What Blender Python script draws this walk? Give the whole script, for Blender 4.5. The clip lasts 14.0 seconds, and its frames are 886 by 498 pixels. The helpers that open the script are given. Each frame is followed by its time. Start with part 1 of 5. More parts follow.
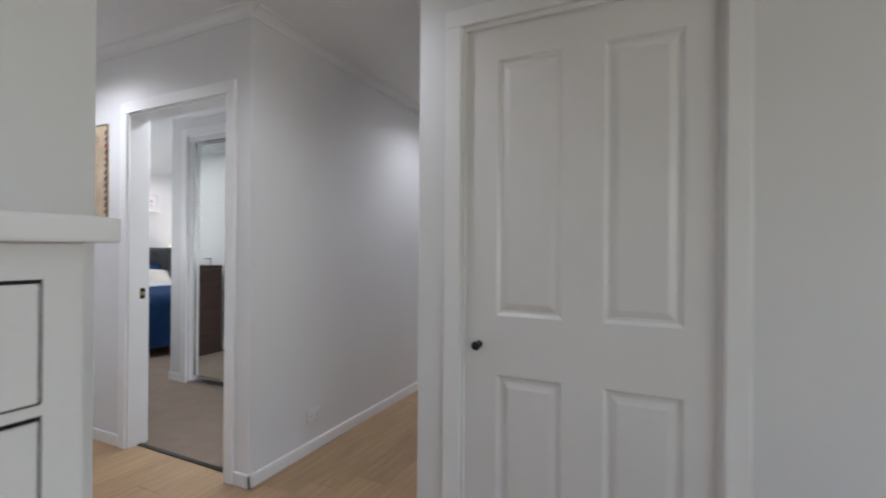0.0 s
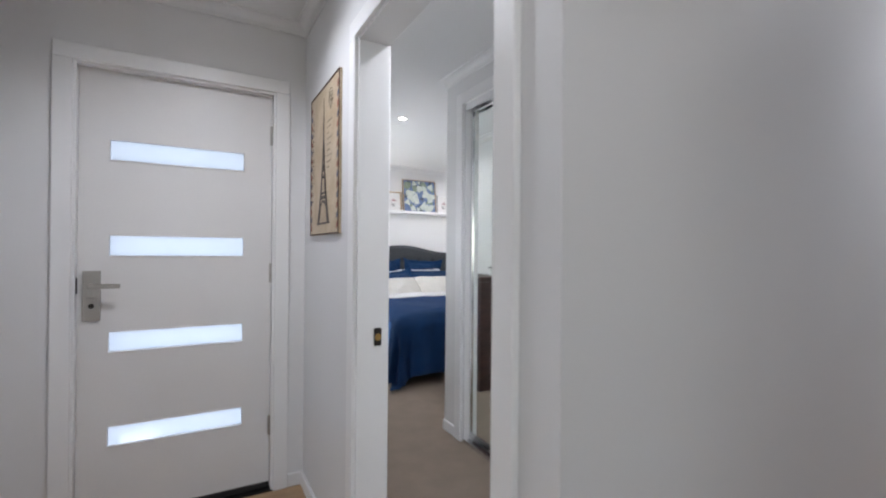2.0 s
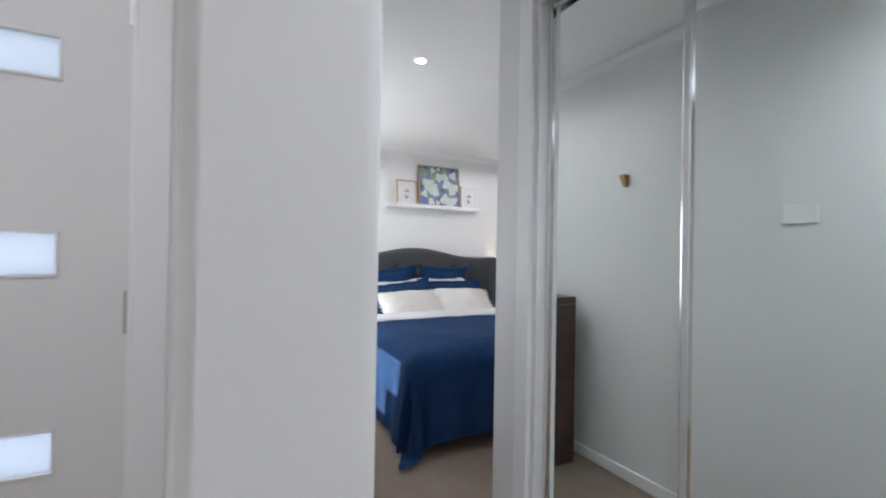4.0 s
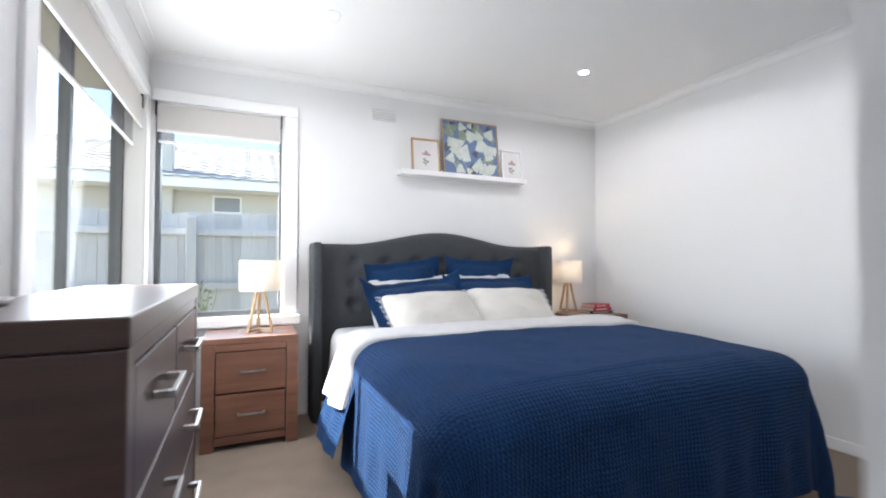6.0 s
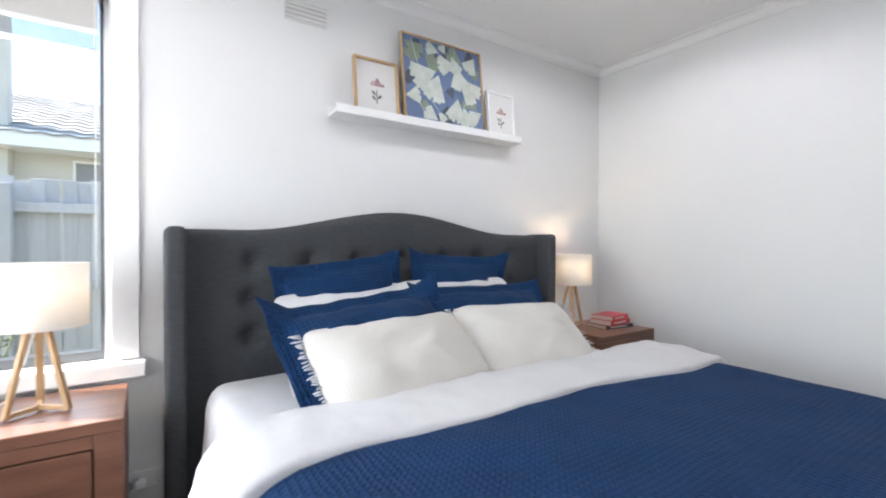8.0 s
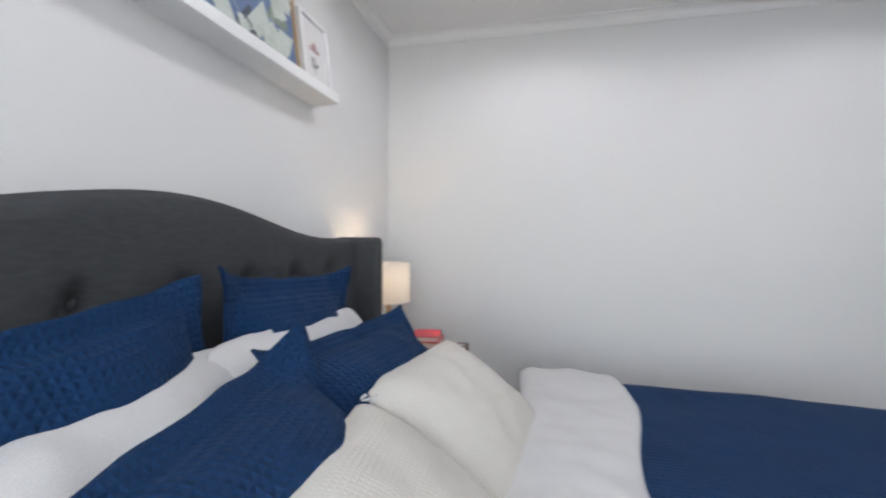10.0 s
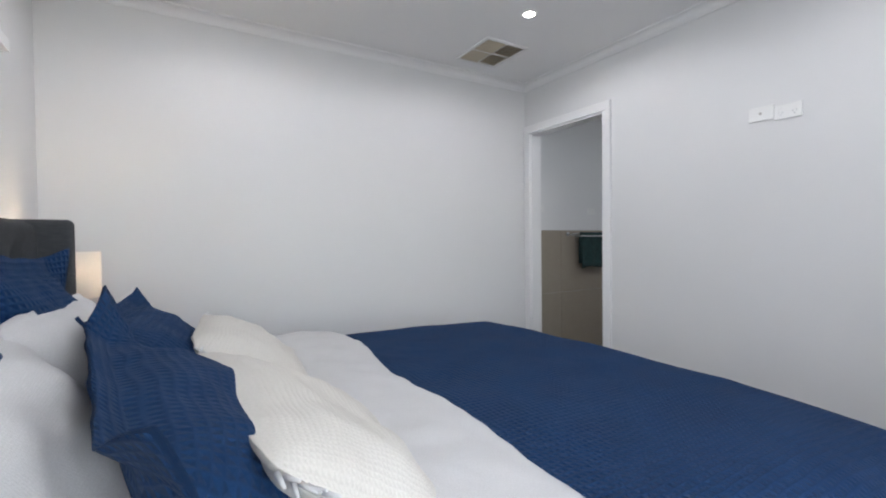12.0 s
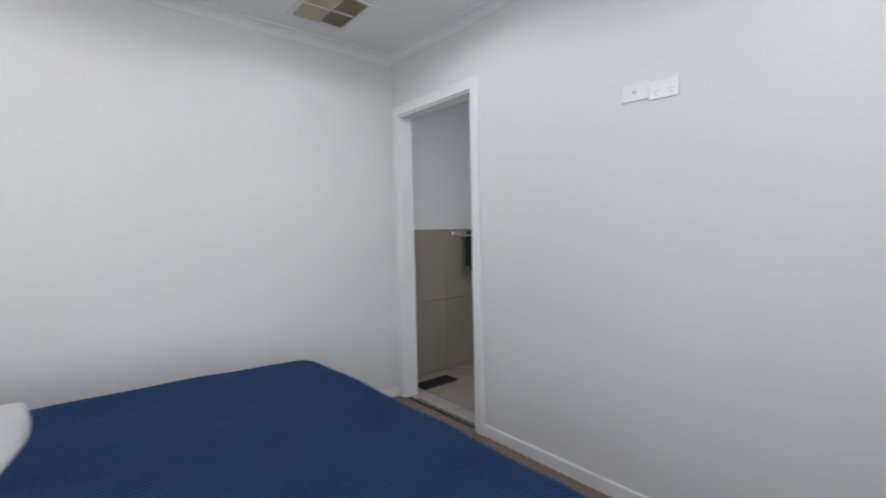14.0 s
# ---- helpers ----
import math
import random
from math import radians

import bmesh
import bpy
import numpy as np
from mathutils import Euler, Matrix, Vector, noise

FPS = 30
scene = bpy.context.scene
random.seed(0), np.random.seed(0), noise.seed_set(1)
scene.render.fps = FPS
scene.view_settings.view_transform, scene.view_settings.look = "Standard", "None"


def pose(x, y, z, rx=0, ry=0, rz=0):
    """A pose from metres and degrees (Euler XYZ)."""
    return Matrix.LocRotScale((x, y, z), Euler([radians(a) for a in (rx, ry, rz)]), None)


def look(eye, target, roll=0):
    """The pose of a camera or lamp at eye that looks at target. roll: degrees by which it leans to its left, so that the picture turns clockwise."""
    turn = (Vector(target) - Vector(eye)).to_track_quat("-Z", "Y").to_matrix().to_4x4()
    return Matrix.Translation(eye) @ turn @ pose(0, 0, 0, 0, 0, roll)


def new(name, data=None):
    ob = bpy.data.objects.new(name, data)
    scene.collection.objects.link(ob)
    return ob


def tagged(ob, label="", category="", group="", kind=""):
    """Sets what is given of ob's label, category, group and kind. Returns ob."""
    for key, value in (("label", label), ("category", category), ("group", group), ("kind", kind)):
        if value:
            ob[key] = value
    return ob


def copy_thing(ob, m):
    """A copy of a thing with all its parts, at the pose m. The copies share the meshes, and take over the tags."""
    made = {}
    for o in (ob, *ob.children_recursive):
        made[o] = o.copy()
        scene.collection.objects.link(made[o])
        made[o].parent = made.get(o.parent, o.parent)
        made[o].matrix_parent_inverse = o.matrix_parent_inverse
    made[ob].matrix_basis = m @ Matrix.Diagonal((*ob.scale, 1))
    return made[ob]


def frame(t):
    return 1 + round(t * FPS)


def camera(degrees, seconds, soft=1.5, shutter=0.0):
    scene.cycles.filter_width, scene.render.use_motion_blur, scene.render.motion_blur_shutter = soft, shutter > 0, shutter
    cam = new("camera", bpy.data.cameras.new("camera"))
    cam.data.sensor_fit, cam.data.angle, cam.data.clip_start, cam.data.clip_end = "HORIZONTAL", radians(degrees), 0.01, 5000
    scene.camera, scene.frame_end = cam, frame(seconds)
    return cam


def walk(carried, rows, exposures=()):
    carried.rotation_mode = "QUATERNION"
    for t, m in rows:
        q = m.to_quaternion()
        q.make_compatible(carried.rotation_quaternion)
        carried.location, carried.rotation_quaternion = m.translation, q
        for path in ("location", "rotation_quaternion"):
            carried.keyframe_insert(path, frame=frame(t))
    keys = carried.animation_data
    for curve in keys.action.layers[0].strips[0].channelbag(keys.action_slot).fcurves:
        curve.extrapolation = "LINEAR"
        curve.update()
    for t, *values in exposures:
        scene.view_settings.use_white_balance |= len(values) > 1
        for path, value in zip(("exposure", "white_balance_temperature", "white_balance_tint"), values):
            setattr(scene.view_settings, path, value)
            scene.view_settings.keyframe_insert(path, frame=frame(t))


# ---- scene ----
cam = camera(90.0, 14.0, soft=2.0, shutter=0.4)
PATH = [
    (0, (0.006, 0.096, 1.218), (1.816, 0.947, 1.222), 0.4),
    (0.5, (0.356, 0.312, 1.232), (2.012, 1.434, 1.228), 0.5),
    (1, (0.69, 0.63, 1.233), (2.141, 2.006, 1.231), 0.4),
    (1.5, (0.913, 0.998, 1.242), (2.078, 2.623, 1.244), 0.4),
    (2, (1.116, 1.412, 1.256), (2.09, 3.159, 1.262), 0.5),
    (2.5, (1.248, 1.779, 1.28), (2.161, 3.558, 1.293), 0.6),
    (3, (1.377, 2.107, 1.282), (2.283, 3.89, 1.305), 0.6),
    (3.5, (1.503, 2.349, 1.277), (2.412, 4.131, 1.304), 0.7),
    (3.7, (1.552, 2.462, 1.289), (2.479, 4.234, 1.301), 1.0),
    (5.8, (2.183, 3.791, 1.116), (3.001, 5.616, 1.165), 0.2),
    (6, (2.226, 3.954, 1.096), (3.047, 5.777, 1.152), 0.0),
    (6.5, (2.358, 4.284, 1.08), (3.221, 6.087, 1.136), -0.1),
    (7, (2.475, 4.626, 1.111), (3.4, 6.399, 1.136), -0.0),
    (7.5, (2.555, 4.896, 1.139), (3.541, 6.636, 1.143), 0.0),
    (7.7, (2.57, 5.013, 1.15), (3.604, 6.725, 1.143), 0.1),
    (9.8, (2.827, 6.301, 1.216), (4.691, 7.025, 1.168), 0.4),
    (10, (2.796, 6.336, 1.21), (4.741, 6.8, 1.177), 0.3),
    (10.5, (2.645, 6.402, 1.197), (4.64, 6.264, 1.191), -0.2),
    (11, (2.516, 6.549, 1.184), (4.408, 5.901, 1.175), -0.5),
    (11.5, (2.486, 6.688, 1.143), (4.258, 5.76, 1.13), -0.6),
    (12, (2.476, 6.73, 1.137), (4.187, 5.695, 1.097), -0.6),
    (12.5, (2.486, 6.683, 1.158), (4.173, 5.611, 1.093), -0.6),
    (13, (2.518, 6.534, 1.184), (4.193, 5.445, 1.092), -0.5),
    (13.5, (2.622, 6.286, 1.18), (4.273, 5.16, 1.105), -0.7),
    (14, (2.677, 5.955, 1.216), (4.209, 4.673, 1.13), -1.2),
]
walk(cam, [(t, look(eye, target, roll)) for t, eye, target, roll in PATH],
     exposures=[(0.0, 2.14), (0.6, 2.22), (1.8, 2.12), (3.2, 1.92), (3.7, 1.87), (5.8, 2.1), (7.7, 2.05), (9.8, 1.75), (14.0, 1.68)])

# ---- world, sun, lamps ----
SUN_WAY = Vector((0.66, -0.20, -0.72)).normalized()
world = bpy.data.worlds.new("sky")
scene.world = world
world.use_nodes = True
sky = world.node_tree.nodes.new("ShaderNodeTexSky")
sky.sky_type, sky.sun_disc = "NISHITA", False
sky.sun_elevation = math.asin(-SUN_WAY.z)
sky.sun_rotation = math.atan2(-SUN_WAY.x, -SUN_WAY.y)
world.node_tree.links.new(sky.outputs[0], world.node_tree.nodes["Background"].inputs[0])
world.node_tree.nodes["Background"].inputs[1].default_value = 0.15


def lamp(name, kind, m, energy, colour=(1, 1, 1), **more):
    ob = new(name, bpy.data.lights.new(name, kind))
    ob.matrix_world = m
    ob.data.energy, ob.data.color = energy, colour
    for key, value in more.items():
        if key == "size":
            ob.data.shape, ob.data.size, ob.data.size_y = "RECTANGLE", value[0], value[1]
        elif key == "angle":
            ob.data.angle = value
        elif key == "soft":
            ob.data.shadow_soft_size = value
        elif key == "spot":
            ob.data.spot_size, ob.data.spot_blend = value
    return ob


lamp("sun", "SUN", look((0, 0, 0), SUN_WAY), 5.0, (1.0, 0.95, 0.87), angle=radians(0.5))
# daylight that comes in through the windows
DAY = (0.87, 0.92, 1.0)
lamp("window_light", "AREA", look((1.585, 6.24, 1.27), (4.2, 5.9, 1.5)), 8.0, DAY, size=(1.2, 1.0))
lamp("window_light", "AREA", look((2.10, 7.43, 1.33), (2.6, 4.0, 1.9)), 3.4, DAY, size=(0.7, 1.1))
lamp("window_light", "AREA", look((-0.9, -3.05, 1.45), (0.3, 1.0, 1.4)), 5.0, (1.0, 0.97, 0.94), size=(2.2, 1.3))
lamp("window_light", "AREA", look((1.06, 4.12, 1.05), (1.06, 0, 1.05)), 4.2, DAY, size=(0.8, 2.0))
COOL = (0.94, 0.97, 1.08)
CEIL = 2.45
BEDROOM_WHITE = (0.985, 0.985, 1.055)
WIDE, MILD = (radians(177), 0.38), (radians(150), 0.9)
# nook, near hall, living room and kitchen entries are unseen, added for brightness
DOWNLIGHTS_AND_FILLS = [(2.74, 5.10, 1.9, WIDE), (2.655, 6.388, 0.9, WIDE), (4.43, 6.395, 1.7, WIDE), (4.44, 4.938, 1.45, WIDE), (1.15, 3.08, 3.0, MILD), (2.18, 2.75, 3.8, MILD), (3.25, 1.42, 1.9, MILD), (1.15, 1.35, 1.8, MILD), (-0.6, -0.6, 1.6, MILD), (5.7, 0.9, 10, MILD)]
for x, y, e, cone in DOWNLIGHTS_AND_FILLS:
    lamp("downlight_and_fill_lamp", "SPOT", look((x, y, CEIL - 0.03), (x, y + 0.001, 0)), e * 3.2, BEDROOM_WHITE if y > 4.5 else COOL, soft=0.05, spot=cone)
# unseen fill lamp added under the bathroom ceiling to brighten the doorway view
lamp("bathroom_fill", "AREA", look((4.2, 3.0, 2.40), (4.6, 3.1, 0.0)), 2.6, DAY, size=(0.5, 0.5))
for x, y, e in ((2.325, 7.02, 6.0), (4.885, 7.13, 10.0)):
    lamp("bulb_light", "POINT", pose(x, y, 1.01), e, (1.0, 0.74, 0.46), soft=0.03)


# ---- materials ----
def material(name, colour, rough=0.6, metal=0.0, dark=None, mottle=6.0, amount=0.06, grain=180.0, relief=0.0, stretch=(1, 1, 1), coords="Object", rnd=0.0, spec=0.5):
    """A surface with slow mottling, fine grain and fine relief, in metres."""
    m = bpy.data.materials.new(name)
    m.use_nodes = True
    t = m.node_tree
    b = t.nodes["Principled BSDF"]
    b.inputs["Metallic"].default_value = metal
    b.inputs["Specular IOR Level"].default_value = spec
    co = t.nodes.new("ShaderNodeTexCoord")
    mp = t.nodes.new("ShaderNodeMapping")
    mp.inputs["Scale"].default_value = stretch
    t.links.new(co.outputs[coords], mp.inputs[0])
    n1 = t.nodes.new("ShaderNodeTexNoise")
    n1.inputs["Scale"].default_value, n1.inputs["Detail"].default_value = mottle, 5
    n2 = t.nodes.new("ShaderNodeTexNoise")
    n2.inputs["Scale"].default_value, n2.inputs["Detail"].default_value = grain, 3
    for n in (n1, n2):
        t.links.new(mp.outputs[0], n.inputs["Vector"])
    ramp = t.nodes.new("ShaderNodeValToRGB")
    dark = dark or tuple(c * (1 - 2.2 * amount) for c in colour)
    ramp.color_ramp.elements[0].position, ramp.color_ramp.elements[1].position = 0.32, 0.68
    ramp.color_ramp.elements[0].color, ramp.color_ramp.elements[1].color = (*dark, 1), (*colour, 1)
    t.links.new(n1.outputs[0], ramp.inputs[0])
    mix = t.nodes.new("ShaderNodeMix")
    mix.data_type, mix.blend_type = "RGBA", "MULTIPLY"
    mix.inputs["Factor"].default_value = min(1.0, amount * 3)
    t.links.new(ramp.outputs[0], mix.inputs["A"])
    t.links.new(n2.outputs[0], mix.inputs["B"])
    out = mix.outputs["Result"]
    if rnd:
        info = t.nodes.new("ShaderNodeObjectInfo")
        hsv = t.nodes.new("ShaderNodeHueSaturation")
        mr = t.nodes.new("ShaderNodeMapRange")
        mr.inputs["To Min"].default_value, mr.inputs["To Max"].default_value = 1 - rnd, 1 + rnd
        t.links.new(info.outputs["Random"], mr.inputs[0])
        t.links.new(mr.outputs[0], hsv.inputs["Value"])
        t.links.new(out, hsv.inputs["Color"])
        out = hsv.outputs[0]
    t.links.new(out, b.inputs["Base Color"])
    rr = t.nodes.new("ShaderNodeMapRange")
    rr.inputs["To Min"].default_value, rr.inputs["To Max"].default_value = rough * 0.9, min(1, rough * 1.1)
    t.links.new(n1.outputs[0], rr.inputs[0])
    t.links.new(rr.outputs[0], b.inputs["Roughness"])
    if relief:
        bump = t.nodes.new("ShaderNodeBump")
        bump.inputs["Strength"].default_value, bump.inputs["Distance"].default_value = relief, 0.003
        t.links.new(n2.outputs[0], bump.inputs["Height"])
        t.links.new(bump.outputs[0], b.inputs["Normal"])
    return m


def waffle(name, colour, dark, cell, depth, rough=0.9, crumple=0.03):
    """Woven cloth with a grid of small pockets, laid out by the cloth's own metres."""
    m = material(name, colour, rough, dark=dark, mottle=7, amount=0.08, grain=300, coords="UV", spec=0.15)
    t = m.node_tree
    b = t.nodes["Principled BSDF"]
    b.inputs["Sheen Weight"].default_value = 0.015
    b.inputs["Sheen Roughness"].default_value = 0.5
    uv = t.nodes.new("ShaderNodeTexCoord")
    sep = t.nodes.new("ShaderNodeSeparateXYZ")
    wob = t.nodes.new("ShaderNodeTexNoise")
    wob.inputs["Scale"].default_value = 14
    t.links.new(uv.outputs["UV"], wob.inputs["Vector"])
    add = t.nodes.new("ShaderNodeVectorMath")
    add.operation = "MULTIPLY_ADD"
    add.inputs[1].default_value = (0.012, 0.012, 0)
    t.links.new(wob.outputs["Color"], add.inputs[0])
    t.links.new(uv.outputs["UV"], add.inputs[2])
    t.links.new(add.outputs[0], sep.inputs[0])
    waves = []
    for axis in ("X", "Y"):
        k = t.nodes.new("ShaderNodeMath")
        k.operation, k.inputs[1].default_value = "MULTIPLY", 2 * math.pi / cell
        s = t.nodes.new("ShaderNodeMath")
        s.operation = "SINE"
        t.links.new(sep.outputs[axis], k.inputs[0])
        t.links.new(k.outputs[0], s.inputs[0])
        waves.append(s)
    top = t.nodes.new("ShaderNodeMath")
    top.operation = "MAXIMUM"
    t.links.new(waves[0].outputs[0], top.inputs[0])
    t.links.new(waves[1].outputs[0], top.inputs[1])
    bump = t.nodes.new("ShaderNodeBump")
    bump.inputs["Strength"].default_value, bump.inputs["Distance"].default_value = 0.7, depth
    t.links.new(top.outputs[0], bump.inputs["Height"])
    crease = t.nodes.new("ShaderNodeTexNoise")
    crease.inputs["Scale"].default_value, crease.inputs["Detail"].default_value = 5.5, 4
    t.links.new(uv.outputs["UV"], crease.inputs["Vector"])
    bump2 = t.nodes.new("ShaderNodeBump")
    bump2.inputs["Strength"].default_value, bump2.inputs["Distance"].default_value = 0.6, crumple
    t.links.new(crease.outputs[0], bump2.inputs["Height"])
    t.links.new(bump.outputs[0], bump2.inputs["Normal"])
    t.links.new(bump2.outputs[0], b.inputs["Normal"])
    return m


def wood(name, light, dark, rough=0.4, along=(1, 14, 14), scale=2.2, rnd=0.0, spec=0.5):
    """Straight-grained timber, the grain along one axis, with a few darker figures."""
    m = material(name, light, rough, dark=dark, mottle=scale, amount=0.1, grain=28, relief=0.12, stretch=along, rnd=rnd, spec=spec)
    for n in m.node_tree.nodes:
        if n.type == "TEX_NOISE" and n.inputs["Scale"].default_value == scale:
            n.inputs["Distortion"].default_value = 0.8
    return m


def clear_glass(name, tint=(0.95, 0.98, 1.0)):
    m = bpy.data.materials.new(name)
    m.use_nodes = True
    t = m.node_tree
    t.nodes.remove(t.nodes["Principled BSDF"])
    tr = t.nodes.new("ShaderNodeBsdfTransparent")
    gl = t.nodes.new("ShaderNodeBsdfGlossy")
    gl.inputs["Roughness"].default_value = 0.02
    tr.inputs["Color"].default_value = (*tint, 1)
    fr = t.nodes.new("ShaderNodeFresnel")
    mx = t.nodes.new("ShaderNodeMixShader")
    weak = t.nodes.new("ShaderNodeMath")
    weak.operation, weak.inputs[1].default_value = "MULTIPLY", 0.1
    t.links.new(fr.outputs[0], weak.inputs[0])
    t.links.new(weak.outputs[0], mx.inputs[0])
    t.links.new(tr.outputs[0], mx.inputs[1])
    t.links.new(gl.outputs[0], mx.inputs[2])
    t.links.new(mx.outputs[0], t.nodes["Material Output"].inputs["Surface"])
    return m


def glowing(name, colour, strength):
    m = bpy.data.materials.new(name)
    m.use_nodes = True
    b = m.node_tree.nodes["Principled BSDF"]
    b.inputs["Base Color"].default_value = (*colour, 1)
    b.inputs["Emission Color"].default_value = (*colour, 1)
    b.inputs["Emission Strength"].default_value = strength
    return m


def thin_cloth(name, colour, see=0.5):
    """Cloth that lets light through: half diffuse, half translucent."""
    m = bpy.data.materials.new(name)
    m.use_nodes = True
    t = m.node_tree
    t.nodes.remove(t.nodes["Principled BSDF"])
    d, tr, mx = t.nodes.new("ShaderNodeBsdfDiffuse"), t.nodes.new("ShaderNodeBsdfTranslucent"), t.nodes.new("ShaderNodeMixShader")
    co, ns, rp = t.nodes.new("ShaderNodeTexCoord"), t.nodes.new("ShaderNodeTexNoise"), t.nodes.new("ShaderNodeValToRGB")
    ns.inputs["Scale"].default_value = 90
    rp.color_ramp.elements[0].color = (*[c * 0.93 for c in colour], 1)
    rp.color_ramp.elements[1].color = (*colour, 1)
    t.links.new(co.outputs["Object"], ns.inputs["Vector"])
    t.links.new(ns.outputs[0], rp.inputs[0])
    for n in (d, tr):
        t.links.new(rp.outputs[0], n.inputs["Color"])
    mx.inputs[0].default_value = see
    t.links.new(d.outputs[0], mx.inputs[1])
    t.links.new(tr.outputs[0], mx.inputs[2])
    t.links.new(mx.outputs[0], t.nodes["Material Output"].inputs["Surface"])
    return m


M = {
    "wall": material("wall_paint", (0.73, 0.73, 0.73), 0.55, mottle=0.9, amount=0.015, grain=260, relief=0.10),
    "hallwall": material("hall_wall_paint", (0.74, 0.74, 0.745), 0.5, mottle=0.9, amount=0.015, grain=260, relief=0.10),
    "ceiling": material("ceiling_paint", (0.78, 0.78, 0.78), 0.7, mottle=0.8, amount=0.012, grain=200, relief=0.08),
    "trim": material("trim_gloss_paint", (0.80, 0.80, 0.80), 0.36, mottle=3, amount=0.006, grain=90, relief=0.03),
    "door": material("door_satin_paint", (0.76, 0.75, 0.745), 0.33, mottle=2.5, amount=0.02, grain=120, relief=0.05),
    "carpet": material("carpet_pile", (0.29, 0.232, 0.185), 0.97, dark=(0.255, 0.203, 0.16), mottle=7, amount=0.10, grain=420, relief=1.0, spec=0.1),
    "oak": wood("oak_boards", (0.50, 0.335, 0.185), (0.37, 0.235, 0.125), 0.35, along=(1.2, 16, 16), rnd=0.12),
    "gap": material("board_gap", (0.10, 0.07, 0.045), 0.8),
    "steel": material("satin_steel", (0.50, 0.48, 0.46), 0.32, 1.0, mottle=20, amount=0.04, grain=200),
    "chrome": material("polished_aluminium", (0.80, 0.81, 0.82), 0.14, 1.0, mottle=20, amount=0.02),
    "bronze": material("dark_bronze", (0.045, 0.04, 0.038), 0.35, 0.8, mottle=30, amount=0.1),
    "brass": material("brass", (0.45, 0.28, 0.10), 0.3, 1.0),
    "black": material("black_rubber", (0.02, 0.02, 0.02), 0.6),
    "mirror": None,
    "plastic": material("white_plastic", (0.82, 0.82, 0.81), 0.25, mottle=6, amount=0.01),
    "greyplastic": material("grey_plastic", (0.30, 0.31, 0.33), 0.4),
    "headboard": material("charcoal_linen", (0.094, 0.10, 0.108), 0.95, dark=(0.074, 0.079, 0.086), mottle=30, amount=0.2, grain=600, relief=0.6, stretch=(1, 1, 4), spec=0.2),
    "blue": waffle("navy_waffle_cotton", (0.0085, 0.038, 0.112), (0.0065, 0.030, 0.092), 0.0165, 0.0032),
    "white": waffle("white_waffle_cotton", (0.66, 0.635, 0.59), (0.63, 0.605, 0.56), 0.009, 0.0005, crumple=0.010),
    "sheet": waffle("white_cotton_sheet", (0.65, 0.645, 0.65), (0.61, 0.605, 0.61), 0.004, 0.0002, crumple=0.018),
    "walnut": wood("reddish_brown_timber", (0.215, 0.098, 0.060), (0.125, 0.052, 0.032), 0.38, along=(1.3, 12, 12)),
    "darkwood": wood("dark_brown_timber", (0.085, 0.042, 0.036), (0.050, 0.026, 0.023), 0.34, along=(12, 1.3, 12)),
    "tanwood": wood("pale_timber", (0.60, 0.40, 0.22), (0.48, 0.30, 0.15), 0.45, along=(12, 12, 1.4)),
    "shade": thin_cloth("white_linen_shade", (0.85, 0.82, 0.78), 0.5),
    "blind": thin_cloth("beige_blind_cloth", (0.60, 0.575, 0.55), 0.12),
    "sheer": None,
    "alu": material("grey_aluminium", (0.16, 0.17, 0.18), 0.4, 0.6, mottle=10, amount=0.05),
    "glass": clear_glass("window_glass", (0.95, 0.95, 0.94)),
    "frost": None,
    "beige": material("cream_vent_plastic", (0.56, 0.49, 0.37), 0.5, mottle=8, amount=0.06),
    "ventdark": material("vent_throat", (0.42, 0.36, 0.26), 0.9),
    "tile": material("beige_stone_tile", (0.35, 0.305, 0.247), 0.32, dark=(0.335, 0.29, 0.235), mottle=9, amount=0.06, grain=60, rnd=0.04),
    "grout": material("grey_grout", (0.42, 0.40, 0.37), 0.9),
    "teal": material("teal_towel", (0.03, 0.085, 0.085), 0.98, mottle=30, amount=0.2, grain=500, relief=1.0),
    # paling grey is raised to put hazy outdoor brightness into its colour
    "fence": material("haze_paled_weathered_paling", (0.66, 0.68, 0.70), 0.9, dark=(0.58, 0.60, 0.62), mottle=5, amount=0.12, grain=30, stretch=(6, 6, 0.6), rnd=0.1),
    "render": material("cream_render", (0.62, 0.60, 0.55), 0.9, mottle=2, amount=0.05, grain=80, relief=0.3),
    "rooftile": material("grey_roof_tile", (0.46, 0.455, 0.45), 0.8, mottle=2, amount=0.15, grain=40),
    "grass": material("dry_lawn", (0.33, 0.31, 0.22), 0.95, dark=(0.25, 0.24, 0.15), mottle=3, amount=0.2, grain=60, relief=1.0),
    "leaf": material("pale_green_leaf", (0.34, 0.40, 0.26), 0.6, mottle=20, amount=0.2, rnd=0.2),
}
mm = bpy.data.materials.new("mirror_glass")
mm.use_nodes = True
b = mm.node_tree.nodes["Principled BSDF"]
b.inputs["Base Color"].default_value, b.inputs["Metallic"].default_value, b.inputs["Roughness"].default_value = (0.86, 0.91, 0.88, 1), 1.0, 0.008
M["mirror"] = mm
fr = bpy.data.materials.new("frosted_glass")
fr.use_nodes = True
t = fr.node_tree
t.nodes.remove(t.nodes["Principled BSDF"])
a1, a2, mx = t.nodes.new("ShaderNodeBsdfTranslucent"), t.nodes.new("ShaderNodeBsdfGlossy"), t.nodes.new("ShaderNodeMixShader")
a1.inputs["Color"].default_value, a2.inputs["Roughness"].default_value, mx.inputs[0].default_value = (0.47, 0.50, 0.55, 1), 0.3, 0.06
